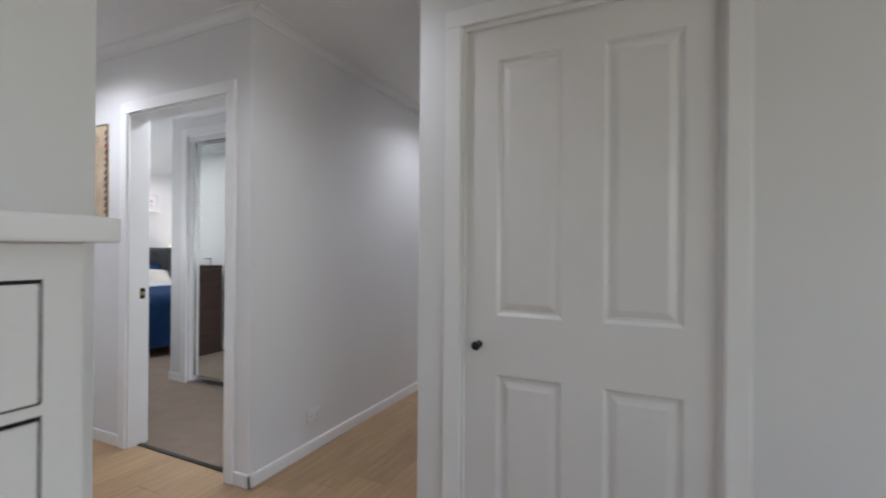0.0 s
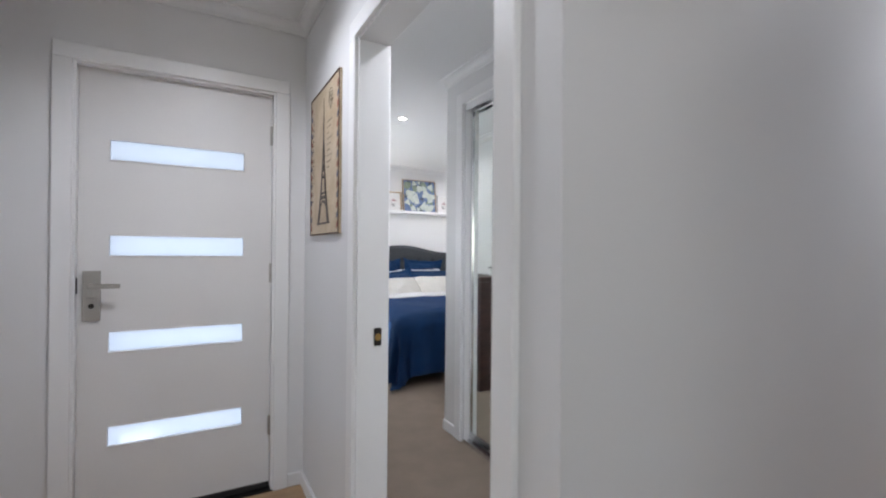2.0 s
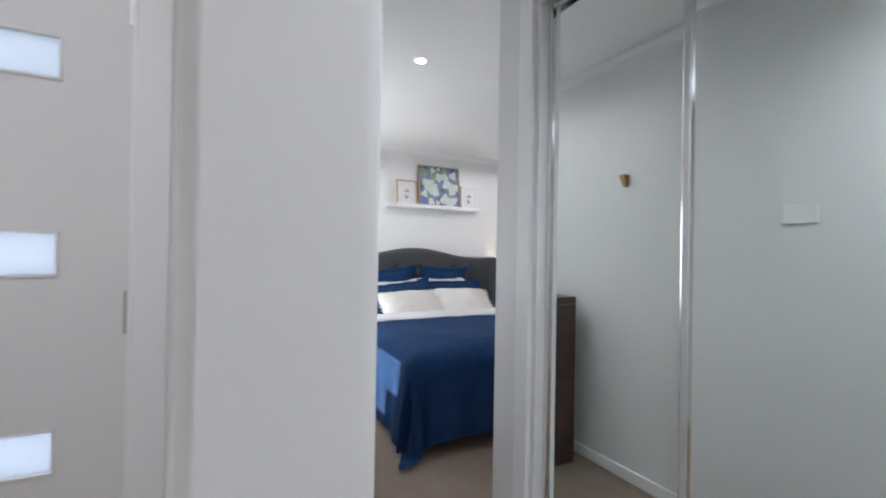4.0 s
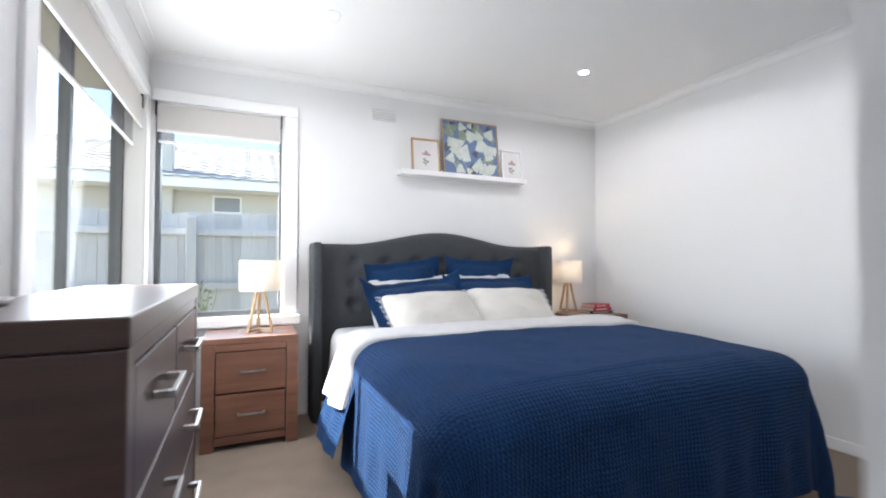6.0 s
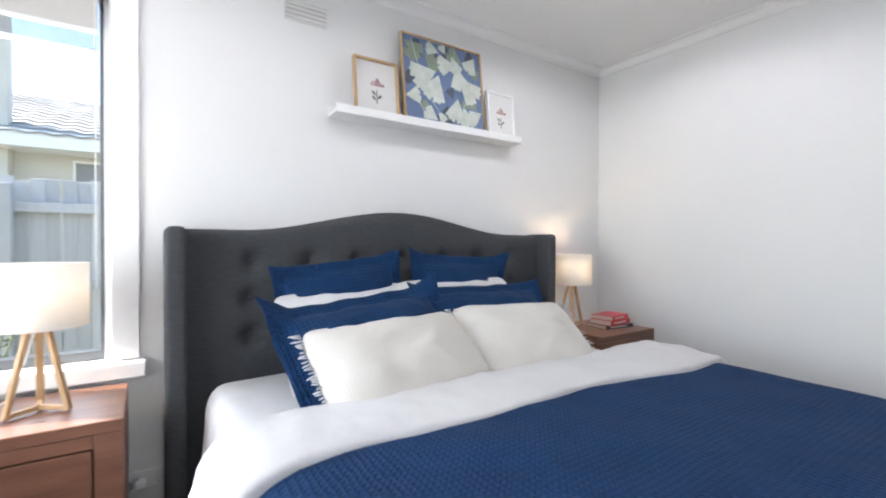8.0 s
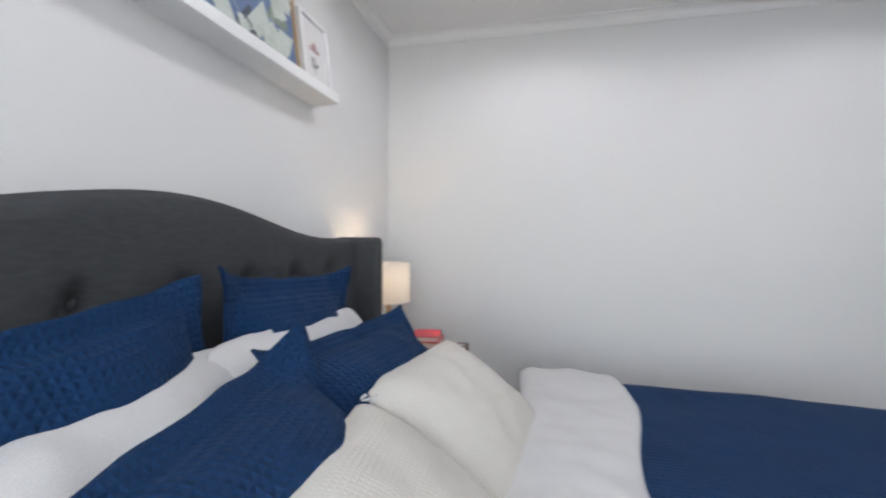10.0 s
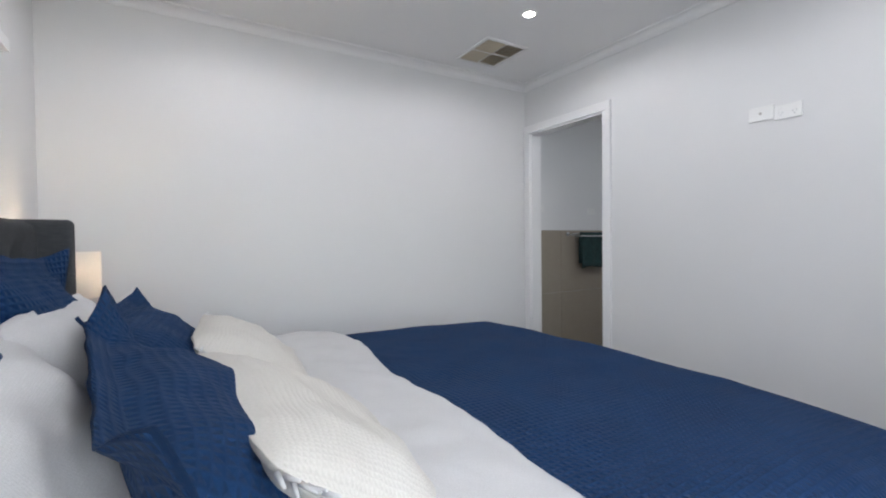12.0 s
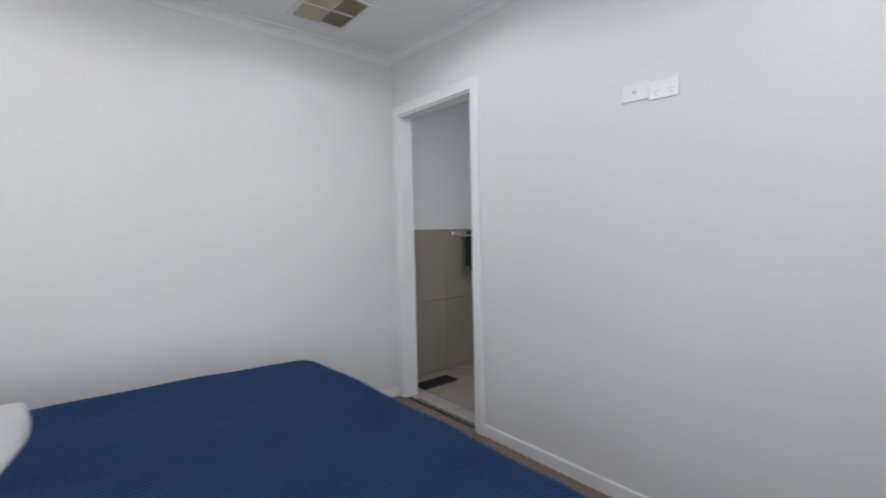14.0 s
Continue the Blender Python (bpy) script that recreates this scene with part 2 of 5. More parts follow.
t.links.new(a1.outputs[0], mx.inputs[1]), t.links.new(a2.outputs[0], mx.inputs[2])
t.links.new(mx.outputs[0], t.nodes["Material Output"].inputs["Surface"])
M["frost"] = fr
sh = bpy.data.materials.new("sheer_blind_cloth")
sh.use_nodes = True
t = sh.node_tree
t.nodes.remove(t.nodes["Principled BSDF"])
a1, a2, mx = t.nodes.new("ShaderNodeBsdfTransparent"), t.nodes.new("ShaderNodeBsdfDiffuse"), t.nodes.new("ShaderNodeMixShader")
a2.inputs["Color"].default_value, mx.inputs[0].default_value = (0.22, 0.22, 0.24, 1), 0.3
t.links.new(a1.outputs[0], mx.inputs[1]), t.links.new(a2.outputs[0], mx.inputs[2])
t.links.new(mx.outputs[0], t.nodes["Material Output"].inputs["Surface"])
M["sheer"] = sh


# ---- building blocks ----
def link_mesh(name, bm, mat, parent=None, label="", smooth=False):
    bmesh.ops.recalc_face_normals(bm, faces=bm.faces)
    me = bpy.data.meshes.new(name)
    bm.to_mesh(me)
    bm.free()
    me.materials.append(mat)
    if smooth:
        for p in me.polygons:
            p.use_smooth = True
    ob = new(name, me)
    ob.parent = parent
    if label:
        ob["label"] = label
    return ob


def part(name, bm, mat, parent, label="", smooth=False):
    return link_mesh(name, bm, mat, parent, label, smooth)


def thing(name, label, category, group="", at=(0, 0, 0), turn=0):
    ob = new(name)
    ob.empty_display_size = 0.1
    ob.matrix_world = pose(*at, 0, 0, turn)
    return tagged(ob, label, category, group)


def structure(name, bm, mat, label, parent=None):
    return tagged(link_mesh(name, bm, mat, parent), label, "", "", "structure")


def add_box(bm, x0, x1, y0, y1, z0, z1):
    vs = [bm.verts.new(p) for p in ((x0, y0, z0), (x1, y0, z0), (x1, y1, z0), (x0, y1, z0), (x0, y0, z1), (x1, y0, z1), (x1, y1, z1), (x0, y1, z1))]
    for f in ((3, 2, 1, 0), (4, 5, 6, 7), (0, 1, 5, 4), (1, 2, 6, 5), (2, 3, 7, 6), (3, 0, 4, 7)):
        bm.faces.new([vs[i] for i in f])


def box(x0, x1, y0, y1, z0, z1, bevel=0.0, segs=2):
    bm = bmesh.new()
    add_box(bm, min(x0, x1), max(x0, x1), min(y0, y1), max(y0, y1), min(z0, z1), max(z0, z1))
    if bevel:
        bmesh.ops.bevel(bm, geom=list(bm.edges), offset=bevel, segments=segs, profile=0.5, affect="EDGES")
    return bm


def boxes(rows, bevel=0.0):
    bm = bmesh.new()
    for r in rows:
        join(bm, box(*r, bevel))
    return bm


def join(bm, other):
    me = bpy.data.meshes.new("tmp")
    other.to_mesh(me)
    other.free()
    bm.from_mesh(me)
    bpy.data.meshes.remove(me)
    return bm


def tube(p0, p1, r0, r1=None, segs=14, caps=True):
    bm = bmesh.new()
    p0, p1 = Vector(p0), Vector(p1)
    m = Matrix.Translation((p0 + p1) / 2) @ (p1 - p0).to_track_quat("Z", "Y").to_matrix().to_4x4()
    bmesh.ops.create_cone(bm, cap_ends=caps, segments=segs, radius1=r0, radius2=r0 if r1 is None else r1, depth=(p1 - p0).length, matrix=m)
    return bm


def lathe(profile, segs=32, at=(0, 0, 0)):
    """A turned solid or shell from (radius, height) rows."""
    bm = bmesh.new()
    rings = []
    for r, z in profile:
        rings.append([bm.verts.new((at[0] + r * math.cos(2 * math.pi * i / segs), at[1] + r * math.sin(2 * math.pi * i / segs), at[2] + z)) for i in range(segs)])
    for a, c in zip(rings, rings[1:]):
        for i in range(segs):
            bm.faces.new((a[i], a[(i + 1) % segs], c[(i + 1) % segs], c[i]))
    return bm


def bar(p0, p1, w, d):
    """A square bar from one point to another."""
    p0, p1 = Vector(p0), Vector(p1)
    bm = box(-w / 2, w / 2, -d / 2, d / 2, 0, (p1 - p0).length, min(w, d) * 0.15)
    bm.transform(Matrix.Translation(p0) @ (p1 - p0).to_track_quat("Z", "Y").to_matrix().to_4x4())
    return bm


def wall_mesh(axis, c0, c1, a0, a1, z0, z1, holes=()):
    """A wall between c0 and c1 on its axis, from a0 to a1 along the other, with openings through it."""
    us = sorted({a0, a1, *[v for h in holes for v in h[:2]]})
    vs = sorted({z0, z1, *[v for h in holes for v in h[2:]]})
    solid = {}
    for i in range(len(us) - 1):
        for j in range(len(vs) - 1):
            u, v = (us[i] + us[i + 1]) / 2, (vs[j] + vs[j + 1]) / 2
            solid[i, j] = not any(h[0] < u < h[1] and h[2] < v < h[3] for h in holes)
    bm = bmesh.new()

    def quad(*ps):
        bm.faces.new([bm.verts.new((c, u, v) if axis == "x" else (u, c, v)) for c, u, v in ps])
    for (i, j), s in solid.items():
        if not s:
            continue
        ua, ub, va, vb = us[i], us[i + 1], vs[j], vs[j + 1]
        for c in (c0, c1):
            quad((c, ua, va), (c, ub, va), (c, ub, vb), (c, ua, vb))
        for (di, dj), (p, q) in (((-1, 0), ((ua, va), (ua, vb))), ((1, 0), ((ub, va), (ub, vb))), ((0, -1), ((ua, va), (ub, va))), ((0, 1), ((ua, vb), (ub, vb)))):
            if not solid.get((i + di, j + dj), False):
                quad((c0, *p), (c1, *p), (c1, *q), (c0, *q))
    bmesh.ops.remove_doubles(bm, verts=bm.verts, dist=0.0005)
    return bm


def casing(name, axis, face, out, a0, a1, top, width=0.066, thick=0.018, legs=(True, True), label="white gloss-painted door architrave"):
    """An architrave round an opening: two legs and a head, on the wall face, standing proud towards out."""
    c0, c1 = sorted((face, face + out * thick))
    bm = bmesh.new()
    rows = []
    if legs[0]:
        rows.append((a0 - width, a0, 0.0, top))
    if legs[1]:
        rows.append((a1, a1 + width, 0.0, top))
    rows.append((a0 - (width if legs[0] else 0), a1 + (width if legs[1] else 0), top, top + width))
    for u0, u1, v0, v1 in rows:
        join(bm, box(c0, c1, u0, u1, v0, v1, 0.004) if axis == "x" else box(u0, u1, c0, c1, v0, v1, 0.004))
    return structure(name, bm, M["trim"], label)


def baseboard(axis, face, out, a0, a1, h=0.07, thick=0.016):
    c0, c1 = sorted((face, face + out * thick))
    bm = box(c0, c1, a0, a1, 0.0, h, 0.005) if axis == "x" else box(a0, a1, c0, c1, 0.0, h, 0.005)
    return structure("baseboard", bm, M["trim"], "low white gloss-painted skirting board")


def cornice(axis, face, out, a0, a1, drop=0.055, run=0.06, mat="ceiling"):
    """A small stepped cove where wall meets ceiling."""
    prof = [(0, -drop), (0.006, -drop), (0.008, -drop + 0.012)]
    prof += [(0.008 + (run - 0.016) * (1 - math.cos(a)), -drop + 0.012 + (drop - 0.02) * math.sin(a)) for a in np.linspace(0, math.pi / 2, 7)]
    prof += [(run - 0.004, -0.008), (run - 0.002, 0.0), (0, 0.0)]
    bm = bmesh.new()
    ends = []
    for a in (a0, a1):
        ends.append([bm.verts.new((face + out * p, a, CEIL + q) if axis == "x" else (a, face + out * p, CEIL + q)) for p, q in prof])
    n = len(prof)
    for i in range(n):
        bm.faces.new((ends[0][i], ends[0][(i + 1) % n], ends[1][(i + 1) % n], ends[1][i]))
    for e in ends:
        bm.faces.new(e)
    return structure("cornice", bm, M[mat], "white plaster cove cornice")


# ---- the shell ----
XW, XI = 1.628, 1.735          # entry wall: hall face, bedroom face
XN = 1.66                    # the bedroom's outer window wall
YF = 3.86                    # entry's front wall
YB, YR = 1.94, 2.04          # hall wall: hall face, wardrobe face
XR, YH, YE = 5.385, 7.305, 4.135
XP, YP = 1.54, 0.922         # pantry block: face and hall corner
XL = 0.40                    # entry's other side wall
XK = 4.85                    # end of the hall
W = M["wall"]
HW = M["hallwall"]
DOOR = (2.102, 2.975, 0.0, 2.035)
structure("wall_entry", wall_mesh("x", XW, XI, YB, YF + 0.1, 0, CEIL, [DOOR]), HW, "pale grey painted entry wall with a bedroom doorway")
structure("wall_front", wall_mesh("y", YF, YF + 0.1, XL - 0.1, XW, 0, CEIL, [(0.64, 1.482, 0.0, 2.075)]), HW, "pale grey painted front wall round the entrance door")
structure("wall_side", wall_mesh("x", XL - 0.1, XL, YP + 0.12, YF, 0, CEIL), HW, "pale grey painted side wall of the entry")
structure("wall_nib", wall_mesh("y", YP, YP + 0.1, -3.2, XL + 0.02, 0, CEIL), HW, "pale grey painted wall end beside the living room opening")
structure("wall_hall", wall_mesh("y", YB, YR, XI, XK, 0, CEIL), HW, "pale grey painted hallway wall with a power point")
structure("wall_pantry", wall_mesh("x", XP, XP + 0.1, -3.2, YP, 0, CEIL, [(-0.105, 0.745, 0.0, 2.05)]), HW, "pale grey painted wall round the pantry door")
structure("wall_hall_south", wall_mesh("y", YP - 0.1, YP, XP + 0.1, XK, 0, CEIL), HW, "pale grey painted hallway wall of the pantry side")
structure("wall_hall_end", wall_mesh("x", XK, XK + 0.1, YP - 0.1, YR, 0, CEIL, [(1.02, 1.868, 0.0, 2.04)]), HW, "pale grey painted wall with the kitchen doorway")
structure("wall_living_south", wall_mesh("y", -3.2, -3.1, -3.2, XP, 0, CEIL, [(-2.1, 0.3, 0.8, 2.1)]), HW, "plain painted living room wall with a window opening")
structure("wall_living_west", wall_mesh("x", -3.3, -3.2, -3.2, YP + 0.1, 0, CEIL), HW, "plain painted living room wall")
structure("wall_west", wall_mesh("x", XN - 0.17, XN, YF + 0.1, YH + 0.1, 0, CEIL, [(5.60, 7.19, 0.72, 2.14)]), W, "pale painted bedroom wall with a wide window")
structure("wall_head", wall_mesh("y", YH, YH + 0.1, XN, XR + 0.1, 0, CEIL, [(XN + 0.035, 2.485, 0.72, 2.14)]), W, "pale painted bedroom wall behind the bed head")
structure("wall_east", wall_mesh("x", XR, XR + 0.1, YE - 0.1, YH, 0, CEIL), W, "plain pale painted bedroom wall")
structure("wall_ensuite", wall_mesh("y", YE - 0.1, YE, 2.78, XR, 0, CEIL, [(4.560, 5.318, 0.0, 2.035)]), W, "pale painted bedroom wall with the bathroom doorway")
structure("wall_robe_end", wall_mesh("y", 3.90, YE, 2.66, 2.78, 0, CEIL), W, "white end pier of the built-in wardrobe")
structure("wall_robe_head", wall_mesh("x", 2.66, 2.72, YR, 3.90, 2.22, CEIL), W, "white bulkhead over the wardrobe doors")
structure("wall_robe_back", wall_mesh("x", 3.32, 3.40, YR, YE - 0.1, 0, CEIL), W, "plain wall behind the wardrobe")
structure("wall_bath_east", wall_mesh("x", 5.632, 5.72, YR, YE - 0.1, 0, CEIL), W, "pale blue-grey bathroom wall over beige tiles")
structure("wall_bath_return", wall_mesh("y", YE - 0.1, YE - 0.02, XR + 0.1, 5.72, 0, CEIL), W, "plain bathroom return wall")
structure("wall_bath_south", wall_mesh("y", YR, YR + 0.08, 3.40, 5.632, 0, CEIL), W, "plain bathroom wall")
structure("wall_kitchen_east", wall_mesh("x", 7.12, 7.22, -1.5, 3.4, 0, CEIL, [(2.12, 2.75, 1.0, 1.75)]), W, "cream painted kitchen wall")
structure("wall_kitchen_north", wall_mesh("y", 3.4, 3.5, 5.72, 7.22, 0, CEIL), W, "plain kitchen wall")
structure("wall_kitchen_south", wall_mesh("y", -1.6, -1.5, XP + 0.1, 7.22, 0, CEIL), W, "plain kitchen wall")
structure("ceiling", boxes([(-3.3, 1.64, -3.2, 4.2, CEIL, CEIL + 0.12), (1.64, 7.3, -3.2, 7.4, CEIL, CEIL + 0.12)]), M["ceiling"], "flat white plaster ceiling with small round downlights")
structure("floor_carpet", boxes([(XN - 0.01, XR, YE, YH, -0.08, 0.0), (XI - 0.04, 2.74, YR, YE, -0.08, 0.0), (2.74, 3.4, YR, YE - 0.1, -0.08, -0.002)]), M["carpet"], "brownish-grey cut-pile bedroom carpet")
floor_hall = structure("floor_hall", boxes([(-3.3, XI - 0.04, -3.2, YF + 0.1, -0.08, -0.012), (XI - 0.04, XK + 0.1, -1.6, YB, -0.08, -0.012), (XK + 0.1, 7.22, -1.6, 3.5, -0.08, -0.012)]), M["gap"], "honey oak timber floorboards")
floor_bath = structure("floor_bathroom", box(3.40, 5.72, YR, YE - 0.04, -0.08, -0.006), M["grout"], "beige tiled bathroom floor")
structure("door_threshold", box(XI - 0.055, XI - 0.025, DOOR[0], DOOR[1], -0.01, 0.006, 0.002), M["bronze"], "dark metal carpet strip in the bedroom doorway")
structure("door_threshold", box(4.560, 5.318, YE - 0.055, YE - 0.03, -0.01, 0.006, 0.002), M["chrome"], "thin metal strip in the bathroom doorway")

# skirtings and cornices
for a in (("x", XW, -1, 3.04, YF), ("y", YB, -1, XW - 0.016, XK), ("x", XW, -1, YB - 0.016, 2.04), ("y", YF, -1, XL, 0.575), ("y", YF, -1, 1.547, XW),
          ("x", XL, 1, YP + 0.1, YF), ("y", YP, 1, XP, XK), ("x", XP, -1, -3.1, -0.18), ("x", XP, -1, 0.815, YP),
          ("x", XI, 1, 3.05, YF + 0.1), ("x", XN, 1, YF + 0.1, YH), ("y", YH, -1, XN, XR), ("x", XR, -1, YE, YH), ("y", YE, 1, 2.66, 4.499), ("x", 2.66, -1, 3.98, YE), ("x", XI, 1, YR, 2.04)):
    baseboard(*a)
for a in (("x", XI, 1, YR, YF + 0.1), ("x", XN, 1, YF + 0.1, YH), ("y", YH, -1, XN, XR), ("x", XR, -1, YE, YH), ("y", YE, 1, 2.66, XR), ("x", 2.66, -1, YR, YE)):
    cornice(*a)
for a in (("x", XW, -1, YB, YF), ("y", YF, -1, XL, XW), ("x", XL, 1, YP + 0.1, YF), ("y", YB, -1, XW, XK), ("y", YP, 1, XP, XK), ("x", XP, -1, -3.1, YP)):
    cornice(*a)

# doorways: linings and architraves
def lining(axis, c0, c1, a0, a1, top, label="white gloss-painted door lining"):
    rows = [(a0 - 0.001, a0 + 0.018, 0, top), (a1 - 0.018, a1 + 0.001, 0, top), (a0 + 0.018, a1 - 0.018, top - 0.018, top + 0.001)]
    bm = boxes([(c0, c1, r[0], r[1], r[2], r[3]) if axis == "x" else (r[0], r[1], c0, c1, r[2], r[3]) for r in rows])
    return structure("door_lining", bm, M["trim"], label)


lining("x", XW - 0.003, XI + 0.003, DOOR[0], DOOR[1], DOOR[3])
casing("door_trim", "x", XW, -1, DOOR[0] + 0.006, DOOR[1] - 0.006, DOOR[3] - 0.006)
casing("door_trim", "x", XI, 1, DOOR[0] + 0.006, DOOR[1] - 0.006, DOOR[3] - 0.006)
lining("y", YE - 0.103, YE + 0.003, 4.560, 5.318, 2.035)
casing("door_trim", "y", YE, 1, 4.566, 5.312, 2.029)
casing("door_trim", "x", XP, -1, -0.10, 0.74, 2.05)
lining("x", XP - 0.003, XP + 0.103, -0.105, 0.745, 2.05)
casing("door_trim", "x", XK, -1, 1.03, 1.858, 2.034)
lining("x", XK - 0.003, XK + 0.103, 1.02, 1.868, 2.04)
casing("door_trim", "y", YF, -1, 0.648, 1.474, 2.067, width=0.07, label="white painted frame of the entrance door")
lining("y", YF - 0.003, YF + 0.103, 0.64, 1.482, 2.075)
# wardrobe surround
structure("wardrobe_trim", boxes([(2.64, 2.66, 3.90, 3.975, 0, 2.295), (2.64, 2.66, YR, 3.90, 2.22, 2.295)], 0.004), M["trim"], "white painted surround of the mirrored wardrobe")
structure("wardrobe_jamb", box(2.662, 2.78, 3.882, 3.899, 0, 2.219), M["trim"], "white painted wardrobe side lining")


# ---- doors ----
def front_door():
    x0, x1, y = 0.660, 1.462, 3.895
    d = thing("front_door", "closed white entrance door with four horizontal frosted glass strips", "door", at=((x0 + x1) / 2, y, 0))
    gx0, gx1 = 0.768, 1.333
    zs = [(0.350, 0.448), (0.776, 0.877), (1.212, 1.315), (1.647, 1.748)]
    part("door_leaf", wall_mesh("y", 0.0, 0.04, x0 - 1.061, x1 - 1.061, 0.035, 2.060, [(gx0 - 1.061, gx1 - 1.061, a, c) for a, c in zs]), M["door"], d)
    for a, c in zs:
        part("glass_strip", box(gx0 - 1.061, gx1 - 1.061, 0.016, 0.024, a, c), M["frost"], d, "frosted glass strip")
        part("bead", boxes([(gx0 - 1.061, gx1 - 1.061, -0.003, 0.012, a, a + 0.007), (gx0 - 1.061, gx1 - 1.061, -0.003, 0.012, c - 0.005, c),
                            (gx0 - 1.061, gx0 - 1.055, -0.003, 0.012, a + 0.007, c - 0.005), (gx1 - 1.067, gx1 - 1.061, -0.003, 0.012, a + 0.007, c - 0.005)], 0.001), M["door"], d)
    plate = part("lock_plate", box(0.680 - 1.061, 0.745 - 1.061, -0.012, 0.0, 0.928, 1.152, 0.003), M["steel"], d, "satin steel lock plate")
    lever = box(0.705 - 1.061, 0.822 - 1.061, -0.058, -0.046, 1.074, 1.094, 0.004)
    join(lever, tube((0.714 - 1.061, -0.05, 1.084), (0.714 - 1.061, -0.012, 1.084), 0.011))
    part("lever", lever, M["steel"], plate)
    part("snib", boxes([(0.700 - 1.061, 0.727 - 1.061, -0.022, -0.012, 1.028, 1.036)], 0.003), M["steel"], plate)
    part("keyhole", tube((0.713 - 1.061, -0.016, 0.995), (0.713 - 1.061, -0.012, 0.995), 0.011), M["bronze"], plate)
    for z in (0.945, 1.137):
        part("screw", tube((0.713 - 1.061, -0.0135, z), (0.713 - 1.061, -0.012, z), 0.004, segs=8), M["steel"], plate)
    part("latch", box(0.645 - 1.061, 0.662 - 1.061, -0.012, 0.012, 1.05, 1.12, 0.002), M["bronze"], d, "dark metal latch keep")
    for z in (0.33, 1.13, 1.85):
        h = tube((1.469 - 1.061, -0.008, z - 0.05), (1.469 - 1.061, -0.008, z + 0.05), 0.008, segs=10)
        join(h, box(1.452 - 1.061, 1.469 - 1.061, -0.004, -0.001, z - 0.05, z + 0.05))
        part("hinge", h, M["steel"], d, "steel butt hinge")
    part("draught_seal", box(x0 - 1.061, x1 - 1.061, -0.004, 0.03, 0.006, 0.034, 0.003), M["black"], d, "dark draught seal")
    return d


front_door()
structure("door_sill", box(0.64, 1.482, YF - 0.01, YF + 0.14, -0.012, 0.005, 0.003), M["bronze"], "dark worn metal door sill")


def moulded_door():
    x, y0, y1 = XP + 0.012, -0.094, 0.734
    d = thing("panel_door", "closed white four-panel pantry door with a small dark knob", "door", at=(x, (y0 + y1) / 2, 0))
    c = (y0 + y1) / 2
    cols = [(0.606, 0.372), (0.238, 0.002)]
    rows = [(0.20, 0.765), (0.980, 1.912)]
    holes = [(b1 - c, a1 - c, r0, r1) for a1, b1 in cols for r0, r1 in rows]
    part("door_leaf", wall_mesh("x", 0.0, 0.035, y0 - c, y1 - c, 0.012, 2.034, holes), M["door"], d)
    for a, b1, r0, r1 in holes:
        # sloped moulding, then a raised field
        bm = bmesh.new()
        rings = []
        for inset, depth in ((0.0, 0.0), (0.012, 0.010), (0.022, 0.011), (0.045, 0.003), (0.052, 0.003)):
            rings.append([bm.verts.new(p) for p in ((depth, a + inset, r0 + inset), (depth, b1 - inset, r0 + inset), (depth, b1 - inset, r1 - inset), (depth, a + inset, r1 - inset))])
        for p, q in zip(rings, rings[1:]):
            for i in range(4):
                bm.faces.new((p[i], p[(i + 1) % 4], q[(i + 1) % 4], q[i]))
        bm.faces.new(rings[-1])
        part("door_panel", bm, M["door"], d)
    k = lathe([(0.0, -0.048), (0.012, -0.047), (0.017, -0.038), (0.015, -0.026), (0.007, -0.018), (0.006, -0.006), (0.014, -0.003), (0.014, 0.0)], 20)
    k.transform(pose(0, 0.672 - c, 0.870) @ Matrix.Rotation(radians(90), 4, "Y"))
    part("knob", k, M["bronze"], d, "dark bronze knob", True)
    for z in (0.25, 1.76):
        h = tube((-0.008, y0 - c - 0.004, z - 0.045), (-0.008, y0 - c - 0.004, z + 0.045), 0.007, segs=10)
        part("hinge", h, M["steel"], d, "steel butt hinge")


moulded_door()


def cavity_strike(name, at, turn):
    """A flush pull let into a door lining."""
    d = thing(name, "dark bronze flush door pull set in the white lining", "door pull", at=at, turn=turn)
    part("plate", box(-0.014, 0.014, -0.003, 0.001, -0.033, 0.033, 0.004), M["bronze"], d)
    part("cup", tube((0, -0.0045, 0), (0, -0.003, 0), 0.013), M["brass"], d, "brass cup")
    return d


cavity_strike("door_pull", (1.704, 2.956, 0.935), 0)
cavity_strike("door_pull", (4.578, YE - 0.035, 0.94), 90)
cavity_strike("door_pull", (XK + 0.03, 1.849, 0.95), 0)


